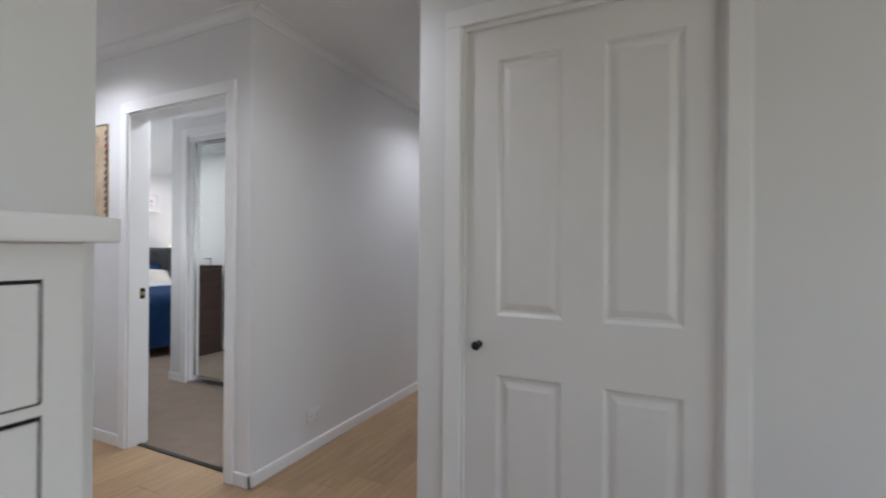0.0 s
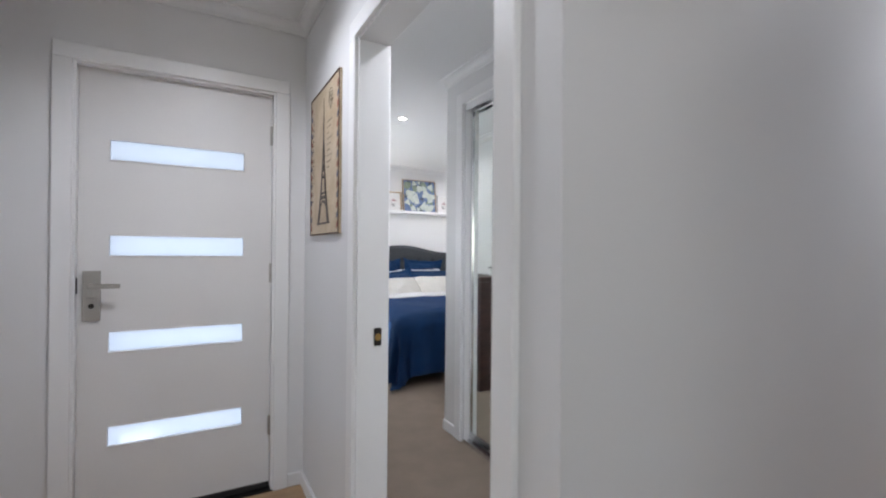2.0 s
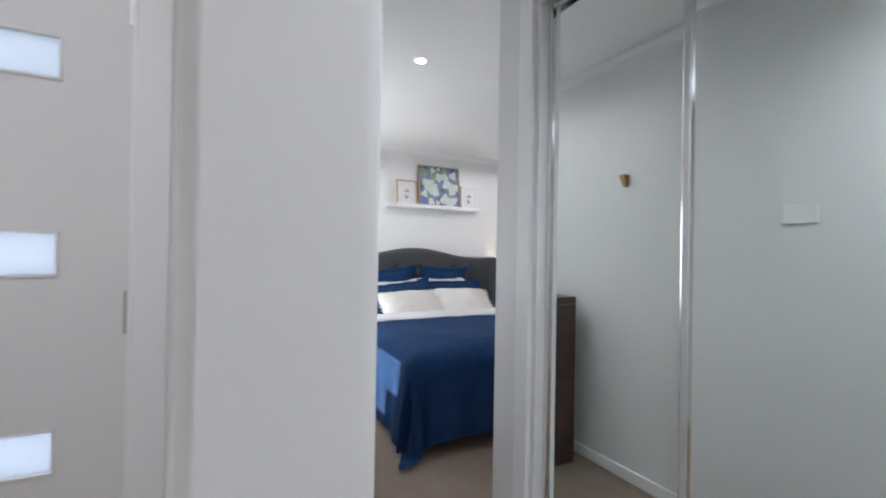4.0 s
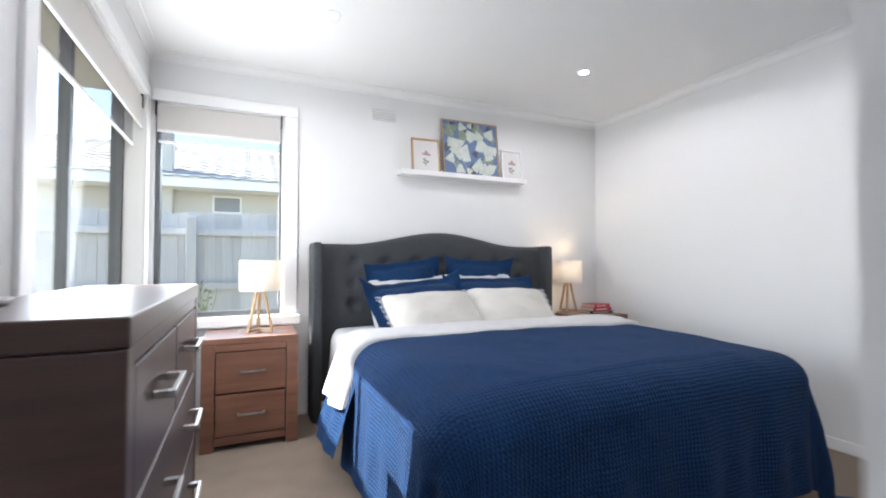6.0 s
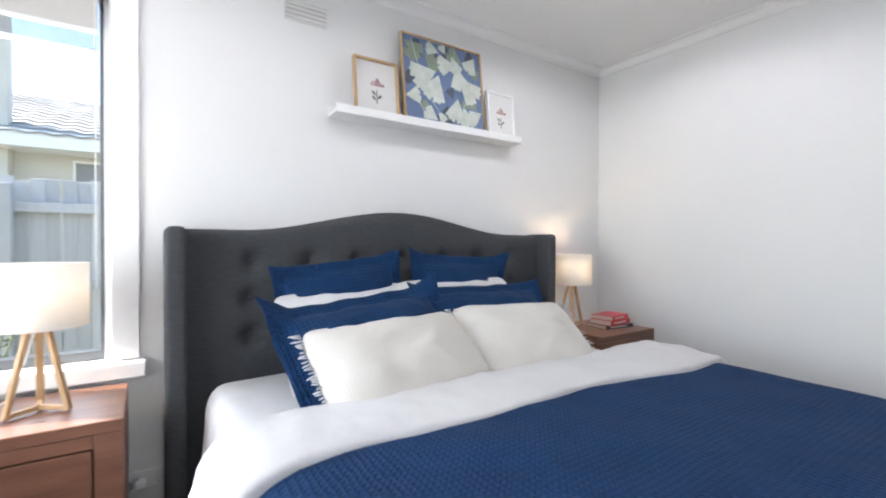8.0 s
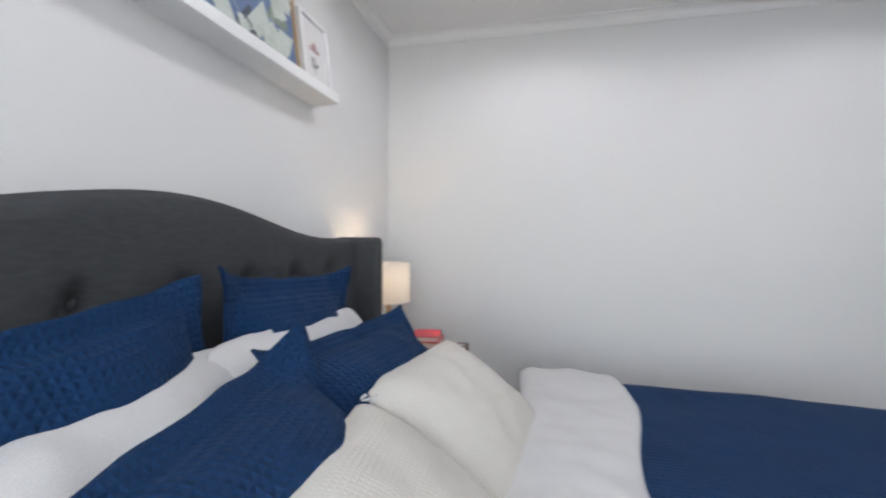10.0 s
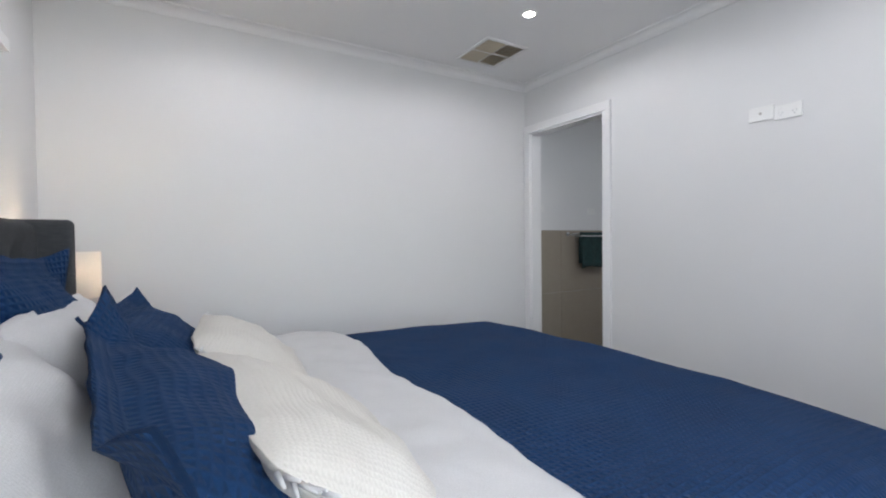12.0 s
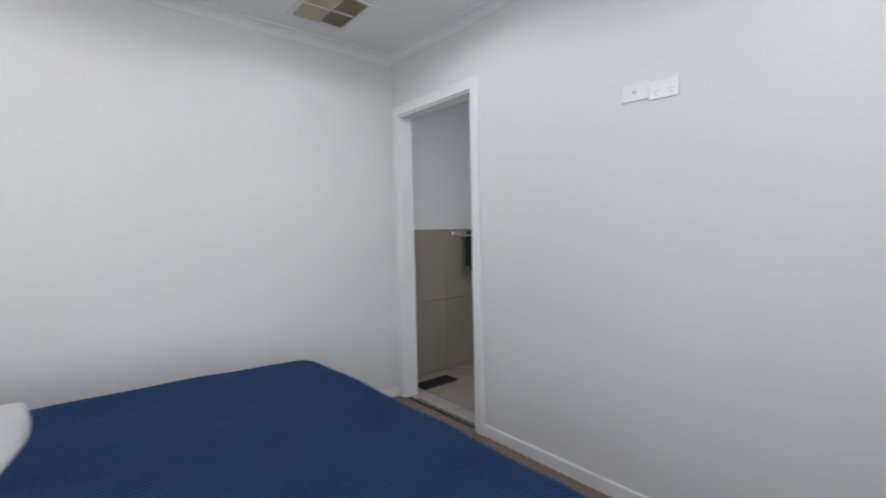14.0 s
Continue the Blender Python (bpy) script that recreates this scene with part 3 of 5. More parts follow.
# ---- wall fittings ----
def power_point(name, m, label, gangs=2, plug=False, aerial=False):
    d = thing(name, label, "power point")
    d.matrix_world = m
    w = 0.058 * gangs
    part("faceplate", box(-w / 2, w / 2, -0.010, 0.0, -0.036, 0.036, 0.003), M["plastic"], d)
    if aerial:
        part("socket", tube((0, -0.016, 0), (0, -0.010, 0), 0.007), M["steel"], d)
        return d
    for i in range(gangs):
        x = -w / 2 + 0.058 * (i + 0.5)
        part("switch", box(x - 0.007, x + 0.007, -0.0135, -0.010, 0.014, 0.026, 0.002), M["plastic"], d)
        for dx, dz, turn in ((-0.008, -0.004, 28), (0.008, -0.004, -28), (0, -0.017, 0)):
            s = box(-0.0012, 0.0012, -0.0108, -0.0098, -0.004, 0.004)
            s.transform(pose(x + dx, 0, dz, 0, turn, 0))
            part("slot", s, M["greyplastic"], d)
    if plug:
        part("plug", box(-w / 2 + 0.005, -w / 2 + 0.045, -0.045, -0.010, -0.022, 0.012, 0.008), M["plastic"], d)
        part("plug_adaptor", tube((-w / 2 - 0.012, -0.040, 0.0), (-w / 2 + 0.012, -0.012, 0.0), 0.018), M["greyplastic"], d, "grey round plug adaptor")
    return d


power_point("wall_outlet", pose(2.098, YB, 0.222), "white double power point low on the hall wall")
power_point("wall_outlet", pose(2.612, YH, 0.240), "white double power point with plugs beside the bed head", plug=True)
power_point("wall_outlet", pose(3.468, YE, 1.755, 0, 0, 180), "white double power point high on the bedroom wall")
power_point("aerial_outlet", pose(3.585, YE, 1.768, 0, 0, 180), "white aerial socket plate high on the bedroom wall", gangs=2, aerial=True)


def switch_plate(m, n=1):
    d = thing("light_switch", "white wall switch plate with a small rocker", "light switch")
    d.matrix_world = m
    part("faceplate", box(-0.058, 0.058, -0.009, 0.0, -0.036, 0.036, 0.003), M["plastic"], d)
    for i in range(n):
        x = (i - (n - 1) / 2) * 0.03
        part("rocker", box(x - 0.009, x + 0.009, -0.013, -0.009, -0.008, 0.008, 0.002), M["plastic"], d)


switch_plate(pose(XI, 3.50, 1.45, 0, 0, 90))
switch_plate(pose(5.632, 3.74, 1.435, 0, 0, -90))
switch_plate(pose(5.632, 3.02, 1.42, 0, 0, -90), 2)


def wall_controller():
    d = thing("wall_controller", "white plastic wall controller near the hallway corner", "wall control", at=(1.68, YP, 1.49))
    part("backplate", box(-0.062, 0.062, 0.0, 0.008, -0.057, 0.057, 0.003), M["plastic"], d)
    part("cover", box(-0.058, 0.058, 0.008, 0.036, -0.054, 0.054, 0.006), M["plastic"], d)


wall_controller()


def air_brick():
    d = thing("wall_vent", "white painted louvred wall vent above the bed", "vent", at=(3.225, YH, 2.243))
    part("frame", boxes([(-0.10, 0.10, -0.006, 0, 0.042, 0.048), (-0.10, 0.10, -0.006, 0, -0.048, -0.042), (-0.10, -0.094, -0.006, 0, -0.042, 0.042), (0.094, 0.10, -0.006, 0, -0.042, 0.042)], 0.001), M["wall"], d)
    # darker backing colour stands in for the shade behind the slats
    part("backing", box(-0.094, 0.094, -0.002, 0.0, -0.042, 0.042), M["render"], d, "backing with recess shade in its colour")
    for i in range(4):
        z = -0.030 + i * 0.0205
        s = box(-0.094, 0.094, -0.0008, 0.0008, -0.0085, 0.0085)
        s.transform(pose(0, -0.0055, z, -22, 0, 0))
        part("slat", s, M["wall"], d)


air_brick()


def ceiling_register():
    x0, x1, y0, y1 = 4.788, 5.170, 4.630, 4.978
    cx, cy = (x0 + x1) / 2, (y0 + y1) / 2
    d = thing("ceiling_vent", "cream square ceiling air vent with four louvred quarters", "vent", at=(cx, cy, CEIL))
    hx, hy = (x1 - x0) / 2, (y1 - y0) / 2
    part("frame", boxes([(-hx, hx, -hy, -hy + 0.022, -0.010, 0), (-hx, hx, hy - 0.022, hy, -0.010, 0), (-hx, -hx + 0.022, -hy + 0.022, hy - 0.022, -0.010, 0), (hx - 0.022, hx, -hy + 0.022, hy - 0.022, -0.010, 0),
                         (-0.006, 0.006, -hy + 0.022, hy - 0.022, -0.010, 0), (-hx + 0.022, -0.006, -0.006, 0.006, -0.010, 0), (0.006, hx - 0.022, -0.006, 0.006, -0.010, 0)], 0.002), M["plastic"], d, "off-white frame")
    part("throat", box(-hx + 0.022, hx - 0.022, -hy + 0.022, hy - 0.022, -0.0015, 0.0), M["ventdark"], d)
    for qx in (-1, 1):
        for qy in (-1, 1):
            a0, a1 = sorted((qx * 0.006, qx * (hx - 0.022)))
            b0, b1 = sorted((qy * 0.006, qy * (hy - 0.022)))
            n = 9
            for i in range(n):
                lean = 38 if qx * qy > 0 else -38
                if qx * qy > 0:
                    y = b0 + (b1 - b0) * (i + 0.5) / n
                    s = box(a0, a1, -0.0085, 0.0085, -0.0006, 0.0006)
                    s.transform(pose(0, y, -0.0075, lean * qy, 0, 0))
                else:
                    y = b0 + (b1 - b0) * (i + 0.5) / n
                    s = box(a0, a1, -0.0085, 0.0085, -0.0006, 0.0006)
                    s.transform(pose(0, y, -0.0075, 38 * qy, 0, 0))
                part("slat", s, M["beige"], d)


ceiling_register()

GLOW = glowing("downlight_lens", (1.0, 0.97, 0.92), 14.0)


def downlight():
    d = thing("downlight", "small round white recessed ceiling downlight, lit, some added unseen as fill light", "downlight", "ceiling downlights")
    part("trim_ring", lathe([(0.030, -0.001), (0.033, -0.006), (0.043, -0.005), (0.046, 0.0)], 28), M["plastic"], d, "", True)
    part("lens", tube((0, 0, -0.0035), (0, 0, -0.0005), 0.031, segs=28), GLOW, d, "glowing lens")
    return d


first = downlight()
# fittings also go over the added, unseen fill lamps
for i, (x, y, e, cone) in enumerate(DOWNLIGHTS_AND_FILLS):
    if i == 0:
        first.matrix_world = pose(x, y, CEIL)
    else:
        copy_thing(first, pose(x, y, CEIL))


# ---- windows ----
def window(name, axis, c0, c1, a0, a1, z0, z1, bars, label):
    """A dark aluminium frame with glass, in the wall between c0 and c1."""
    w = structure(name, wall_mesh(axis, (c0 + c1) / 2 - 0.03, (c0 + c1) / 2 + 0.03, a0 + 0.001, a1 - 0.001, z0 + 0.001, z1 - 0.001, [(a0 + 0.03, a1 - 0.03, z0 + 0.035, z1 - 0.03)]), M["alu"], label)
    mid = (c0 + c1) / 2
    for b0 in bars:
        r = (mid - 0.022, mid + 0.022, b0 - 0.022, b0 + 0.022, z0 + 0.035, z1 - 0.03)
        part("mullion", box(*(r if axis == "x" else (r[2], r[3], r[0], r[1], r[4], r[5])), 0.003), M["alu"], w)
    edges = [a0 + 0.03, *bars, a1 - 0.03]
    for e0, e1 in zip(edges, edges[1:]):
        r = (mid - 0.003, mid + 0.003, e0, e1, z0 + 0.035, z1 - 0.03)
        p = part("pane", box(*(r if axis == "x" else (r[2], r[3], r[0], r[1], r[4], r[5]))), M["glass"], w)
        p.visible_shadow = False
    return w


window("window_1", "x", XN - 0.17, XN - 0.10, 5.60, 7.19, 0.72, 2.14, (6.33,), "dark grey aluminium sliding window with clear glass")
window("window_2", "y", YH + 0.03, YH + 0.1, XN + 0.035, 2.485, 0.72, 2.14, (), "dark grey aluminium fixed window with clear glass")
structure("window_trim", boxes([(2.488, 2.578, YH - 0.018, YH, 0.72, 2.135), (XN + 0.02, 2.578, YH - 0.018, YH, 2.135, 2.213)], 0.004), M["trim"], "white gloss-painted window architrave")
structure("window_trim", boxes([(XN, XN + 0.018, 5.51, 5.598, 0.72, 2.135), (XN, XN + 0.018, 5.51, YH - 0.02, 2.135, 2.213), (XN, XN + 0.012, 7.192, YH - 0.001, 0.72, 2.134)], 0.004), M["trim"], "white gloss-painted window architrave")
structure("window_sill", box(XN + 0.063, 2.60, YH - 0.062, YH + 0.04, 0.655, 0.718, 0.008), M["trim"], "white gloss-painted window sill")
structure("window_sill", box(XN - 0.10, XN + 0.062, 5.49, YH - 0.002, 0.655, 0.718, 0.008), M["trim"], "white gloss-painted window sill")
structure("window_reveal", boxes([(2.470, 2.486, YH - 0.001, YH + 0.03, 0.72, 2.14), (XN + 0.036, 2.47, YH - 0.001, YH + 0.03, 2.125, 2.141)]), M["trim"], "white window reveal")
structure("window_reveal", boxes([(XN - 0.10, XN + 0.001, 5.599, 5.612, 0.72, 2.14), (XN - 0.10, XN + 0.001, 7.178, 7.191, 0.72, 2.14), (XN - 0.10, XN + 0.001, 5.612, 7.178, 2.125, 2.141)]), M["trim"], "white window reveal")


def blind(axis, c, out, a0, a1, bottom, sheer_bottom, label):
    d = thing("roller_blind", label, "blind")

    def bx(u0, u1, v0, v1, z0, z1, bev=0.0):
        lo, hi = sorted((c + out * v0, c + out * v1))
        return box(lo, hi, u0, u1, z0, z1, bev) if axis == "x" else box(u0, u1, lo, hi, z0, z1, bev)
    part("fabric", bx(a0 + 0.012, a1 - 0.012, 0.030, 0.033, bottom, 2.105), M["blind"], d, "beige blockout cloth")
    roll = tube((c + out * 0.012, a0 + 0.015, 2.098), (c + out * 0.012, a1 - 0.015, 2.098), 0.021, segs=18) if axis == "x" else tube((a0 + 0.015, c + out * 0.012, 2.098), (a1 - 0.015, c + out * 0.012, 2.098), 0.021, segs=18)
    part("roller", roll, M["blind"], d)
    part("bottom_rail", bx(a0 + 0.012, a1 - 0.012, 0.026, 0.038, bottom - 0.016, bottom, 0.003), M["plastic"], d, "white bottom rail")
    part("sheer", bx(a0 + 0.016, a1 - 0.016, -0.012, -0.010, sheer_bottom, 2.08), M["sheer"], d, "thin see-through cloth")
    part("sheer_rail", bx(a0 + 0.016, a1 - 0.016, -0.018, -0.004, sheer_bottom - 0.018, sheer_bottom, 0.003), M["plastic"], d, "white bottom rail")
    for a in (a0, a1 - 0.010):
        part("bracket", bx(a, a + 0.010, -0.018, 0.040, 2.04, 2.124), M["bronze"], d, "dark end bracket")
    chain = a1 - 0.02
    part("chain", tube((chain, c + out * 0.045, 1.0), (chain, c + out * 0.045, 2.09), 0.002, segs=6) if axis == "y" else tube((c + out * 0.045, a0 + 0.02, 1.0), (c + out * 0.045, a0 + 0.02, 2.09), 0.002, segs=6), M["plastic"], d)


blind("y", YH + 0.0, -1, XN + 0.04, 2.468, 1.945, 1.885, "beige double roller blind rolled most of the way up")
blind("x", XN - 0.045, 1, 5.614, 7.176, 1.93, 1.815, "wide beige double roller blind rolled most of the way up")


# ---- mirrored wardrobe ----
def mirror_door(y0, y1, x):
    d = thing("mirror_door", "tall frameless-looking mirrored sliding wardrobe door with aluminium stiles", "wardrobe door", "wardrobe doors", at=(x, (y0 + y1) / 2, 0.03))
    h = (y1 - y0) / 2
    part("mirror", box(-0.001, 0.006, -h + 0.012, h - 0.012, 0.02, 2.145), M["mirror"], d, "silvered mirror glass")
    for s in (-1, 1):
        lo, hi = sorted((s * h, s * (h - 0.022)))
        part("stile", box(-0.012, 0.016, lo, hi, 0.0, 2.165, 0.004), M["chrome"], d, "bright aluminium stile")
    part("bottom_rail", box(-0.010, 0.014, -h + 0.022, h - 0.022, 0.0, 0.03, 0.003), M["chrome"], d)
    part("top_rail", box(-0.010, 0.014, -h + 0.022, h - 0.022, 2.135, 2.165, 0.003), M["chrome"], d)


mirror_door(3.300, 3.881, 2.708)
mirror_door(2.715, 3.338, 2.676)
mirror_door(2.060, 2.737, 2.708)
structure("wardrobe_track", boxes([(2.652, 2.742, YR, 3.881, 0.0, 0.012), (2.653, 2.657, YR, 3.881, 0.012, 0.024), (2.693, 2.695, YR, 3.881, 0.012, 0.024), (2.732, 2.737, YR, 3.881, 0.012, 0.024)]), M["chrome"], "aluminium floor track of the wardrobe doors")
structure("wardrobe_track", boxes([(2.661, 2.742, YR, 3.881, 2.203, 2.219), (2.655, 2.660, YR, 3.881, 2.170, 2.22)]), M["chrome"], "aluminium head track of the wardrobe doors")

for y, z in ((4.03, 1.735), (4.42, 1.71)):
    d = thing("wall_hook", "angular pale timber wall hook", "hook", "timber hooks", at=(XN, y, z))
    h = box(-0.0, 0.045, -0.018, 0.018, -0.035, 0.035, 0.004)
    for v in h.verts:
        if v.co.z < 0:
            v.co.x *= 0.45
            v.co.y *= 0.6
    part("peg", h, M["tanwood"], d)


# ---- the wall plaque in the entry ----
def plaque():
    y0, y1, z0, z1 = 3.175, 3.672, 1.322, 1.992
    cy, cz, w, h = (y0 + y1) / 2, (z0 + z1) / 2, y1 - y0, z1 - z0
    d = thing("wall_plaque", "worn cream tin plaque with an iron lattice tower and airmail border", "picture", at=(XW, cy, cz), turn=-90)
    cream = material("aged_cream_print", (0.66, 0.54, 0.39), 0.5, dark=(0.50, 0.38, 0.24), mottle=9, amount=0.12, grain=90)
    ink = material("sepia_print", (0.13, 0.095, 0.085), 0.6, mottle=30, amount=0.2)
    faint = material("faint_print", (0.42, 0.35, 0.27), 0.6, mottle=30, amount=0.2)
    red, navy = material("faded_red_print", (0.42, 0.10, 0.07), 0.6, mottle=20, amount=0.2), material("faded_blue_print", (0.13, 0.14, 0.27), 0.6, mottle=20, amount=0.2)
    rust = material("rusty_edge", (0.16, 0.075, 0.04), 0.7, dark=(0.07, 0.035, 0.02), mottle=25, amount=0.3)
    # local x runs to the viewer's right, z up, -y out of the wall
    part("panel", box(-w / 2, w / 2, -0.012, -0.001, -h / 2, h / 2, 0.002), cream, d)
    part("rim", boxes([(-w / 2, w / 2, -0.0145, -0.0115, h / 2 - 0.007, h / 2), (-w / 2, w / 2, -0.0145, -0.0115, -h / 2, -h / 2 + 0.006), (-w / 2, -w / 2 + 0.005, -0.0145, -0.0115, -h / 2, h / 2), (w / 2 - 0.007, w / 2, -0.0145, -0.0115, -h / 2, h / 2)]), rust, d, "rust-brown rim")
    F = -0.0135

    def poly(pts):
        bm = bmesh.new()
        vs = [bm.verts.new((x, F, z)) for x, z in pts]
        f = bm.faces.new(vs)
        bmesh.ops.extrude_face_region(bm, geom=[f])
        for v in vs:
            v.co.y += 0.0012
        return bm
    stripes = {0: bmesh.new(), 1: bmesh.new()}
    n = 15
    for i in range(n):
        z = -h / 2 + 0.02 + (h - 0.05) * i / n
        for s in (-1, 1):
            x0, x1 = s * (w / 2 - 0.030), s * (w / 2 - 0.009)
            join(stripes[i % 2], poly([(x0, z), (x1, z + 0.012), (x1, z + 0.034), (x0, z + 0.022)]))
    part("stripes", stripes[0], red, d, "faded red border stripes")["kind"] = "stuff"
    part("stripes", stripes[1], navy, d, "faded blue border stripes")["kind"] = "stuff"
    # the tower: splayed feet, arch, two decks, tapering shaft
    t = bmesh.new()
    zb = -h / 2 + 0.055
    for s in (-1, 1):
        prev = None
        for i in range(13):
            f = i / 12
            z = zb + 0.475 * f
            half = 0.098 * (1 - f) ** 2.1 + 0.006
            wide = 0.030 * (1 - f) ** 1.2 + 0.005
            if prev:
                join(t, poly([(s * prev[1], prev[0]), (s * (prev[1] - prev[2]), prev[0]), (s * (half - wide), z), (s * half, z)]))
            prev = (z, half, wide)
    for z, half, tall in ((zb + 0.105, 0.062, 0.016), (zb + 0.128, 0.056, 0.010), (zb + 0.20, 0.034, 0.012), (zb + 0.232, 0.026, 0.03), (zb + 0.28, 0.02, 0.02)):
        join(t, poly([(-half, z), (half, z), (half * 0.9, z + tall), (-half * 0.9, z + tall)]))
    for i in range(10):
        a0, a1 = math.pi * i / 10, math.pi * (i + 1) / 10
        join(t, poly([(0.058 * math.cos(a), zb + 0.03 + r * math.sin(a)) for a, r in ((a0, 0.072), (a1, 0.072), (a1, 0.060), (a0, 0.060))]))
    join(t, poly([(-0.112, zb - 0.008), (0.112, zb - 0.008), (0.112, zb), (-0.112, zb)]))
    join(t, poly([(-0.004, zb + 0.45), (0.004, zb + 0.45), (0.0015, zb + 0.56), (-0.0015, zb + 0.56)]))
    part("tower", t, ink, d, "sepia tower print")
    s = bmesh.new()
    for k in range(4):
        for i in range(14):
            a0, a1 = 2 * math.pi * i / 14, 2 * math.pi * (i + 0.7) / 14
            r = 0.034 - 0.008 * k
            join(s, poly([(0.115 + rr * math.cos(a), h / 2 - 0.085 + 1.3 * rr * math.sin(a)) for a, rr in ((a0, r), (a1, r), (a1, r - 0.002), (a0, r - 0.002))]))
    for k in range(9):
        z = 0.16 - 0.025 * k
        join(s, poly([(0.055, z), (0.14 - 0.02 * (k % 3), z), (0.14 - 0.02 * (k % 3), z - 0.003), (0.055, z - 0.003)]))
    part("postmark", s, faint, d, "faint postmark and script")["kind"] = "stuff"
    cu = bpy.data.curves.new("lettering", "FONT")
    cu.body, cu.size, cu.align_x, cu.align_y, cu.space_character = "LA TOUR EIFFEL", 0.042, "CENTER", "CENTER", 1.35
    tmp = new("lettering", cu)
    me = bpy.data.meshes.new_from_object(tmp)
    bpy.data.objects.remove(tmp)
    me.transform(Matrix.Translation((-w / 2 + 0.058, F - 0.0006, 0.02)) @ Matrix.Rotation(radians(90), 4, "X") @ Matrix.Rotation(radians(90), 4, "Z"))
    me.materials.append(ink)
    tx = new("lettering", me)
    tx.parent = d
    tx["kind"] = "stuff"


plaque()
d = None


# ---- bedroom furniture ----
def bar_pull(w, out=0.030, bar_d=0.010, thick=0.012):
    """A flat bow handle: bar and two posts, its back on y = 0, towards -y."""
    return boxes([(-w / 2, w / 2, -out, -out + bar_d, -thick / 2, thick / 2), (-w / 2, -w / 2 + 0.014, -out + bar_d, 0, -thick / 2, thick / 2), (w / 2 - 0.014, w / 2, -out + bar_d, 0, -thick / 2, thick / 2)], 0.002)


def nightstand(x0, x1, y0, y1, label):
    d = thing("nightstand", label, "bedside table", "bedside tables", at=((x0 + x1) / 2, (y0 + y1) / 2, 0))
    w, dp, h = (x1 - x0) / 2, (y1 - y0) / 2, 0.648
    part("top", box(-w, w, -dp, dp, h - 0.036, h, 0.003), M["walnut"], d)
    for s in (-1, 1):
        lo, hi = sorted((s * w, s * (w - 0.070)))
        part("front_post", box(lo, hi, -dp, -dp + 0.05, 0, h - 0.037, 0.003), M["walnut"], d)
        lo, hi = sorted((s * w, s * (w - 0.03)))
        part("side_panel", box(lo, hi, -dp + 0.051, dp - 0.045, 0.05, h - 0.037, 0.002), M["walnut"], d)
        part("back_leg", box(lo, hi, dp - 0.044, dp, 0, h - 0.037, 0.002), M["walnut"], d)
    part("bottom_rail", box(-w + 0.071, w - 0.071, -dp + 0.002, -dp + 0.04, 0.035, 0.078, 0.003), M["walnut"], d)
    part("top_rail", box(-w + 0.071, w - 0.071, -dp + 0.002, -dp + 0.04, 0.572, h - 0.037, 0.002), M["walnut"], d)
    part("carcass", box(-w + 0.031, w - 0.031, -dp + 0.045, dp - 0.003, 0.08, h - 0.038), M["bronze"], d)
    for z0, z1 in ((0.084, 0.319), (0.331, 0.566)):
        dr = part("drawer", box(-w + 0.0755, w - 0.0755, -dp + 0.004, -dp + 0.026, z0, z1, 0.003), M["walnut"], d)
        hd = bar_pull(0.152)
        hd.transform(pose(0, -dp + 0.004, (z0 + z1) / 2 + 0.003))
        part("handle", hd, M["steel"], dr, "satin metal bow handle")
    return d


nightstand(2.012, 2.543, 6.825, 7.225, "reddish-brown timber bedside table with two drawers beside the window")
nightstand(4.70, 5.222, 6.765, 7.20, "reddish-brown timber bedside table half hidden behind the bed")


def tallboy():
    x0, x1, y0, y1, h = 1.775, 2.085, 4.690, 5.700, 1.020
    d = thing("chest_of_drawers", "tall dark brown timber chest of drawers with bow handles", "chest of drawers", at=((x0 + x1) / 2, (y0 + y1) / 2, 0), turn=90)
    # local -y is the front; local x runs along the room
    w, dp = (y1 - y0) / 2, (x1 - x0) / 2
    part("top", box(-w, w, -dp, dp, h - 0.045, h, 0.004), M["darkwood"], d)
    for s in (-1, 1):
        lo, hi = sorted((s * w, s * (w - 0.05)))
        part("side_panel", box(lo, hi, -dp + 0.002, dp, 0, h - 0.046, 0.003), M["darkwood"], d)
    part("carcass", box(-w + 0.051, w - 0.051, -dp + 0.03, dp - 0.005, 0.06, h - 0.046), M["bronze"], d)
    part("plinth", box(-w + 0.051, w - 0.051, -dp + 0.006, -dp + 0.028, 0.0, 0.075, 0.003), M["darkwood"], d)
    part("top_rail", box(-w + 0.051, w - 0.051, -dp + 0.004, -dp + 0.028, 0.945, h - 0.046, 0.002), M["darkwood"], d)
    rows = [(0.735, 0.940), (0.515, 0.727), (0.295, 0.507), (0.082, 0.287)]
    for i, (z0, z1) in enumerate(rows):
        cells = ((-w + 0.055, -0.004), (0.004, w - 0.055)) if i == 0 else ((-w + 0.055, w - 0.055),)
        for a, c in cells:
            dr = part("drawer", box(a, c, -dp + 0.003, -dp + 0.024, z0, z1, 0.003), M["darkwood"], d)
            spots = ((a + c) / 2,) if i == 0 else (-0.235, 0.235)
            for u in spots:
                hd = bar_pull(0.16, 0.036, 0.010, 0.014)
                hd.transform(pose(u, -dp + 0.003, (z0 + z1) / 2 + 0.02))
                part("handle", hd, M["steel"], dr, "satin metal bow handle")
    return d


tallboy()


d = thing("enamel_mug", "white enamel candle mug with a black rim", "mug", at=(1.835, 4.865, 1.02))
part("cup", lathe([(0.0, 0.001), (0.036, 0.0), (0.038, 0.004), (0.040, 0.072), (0.037, 0.072), (0.035, 0.006), (0.0, 0.006)], 28), M["plastic"], d, "", True)
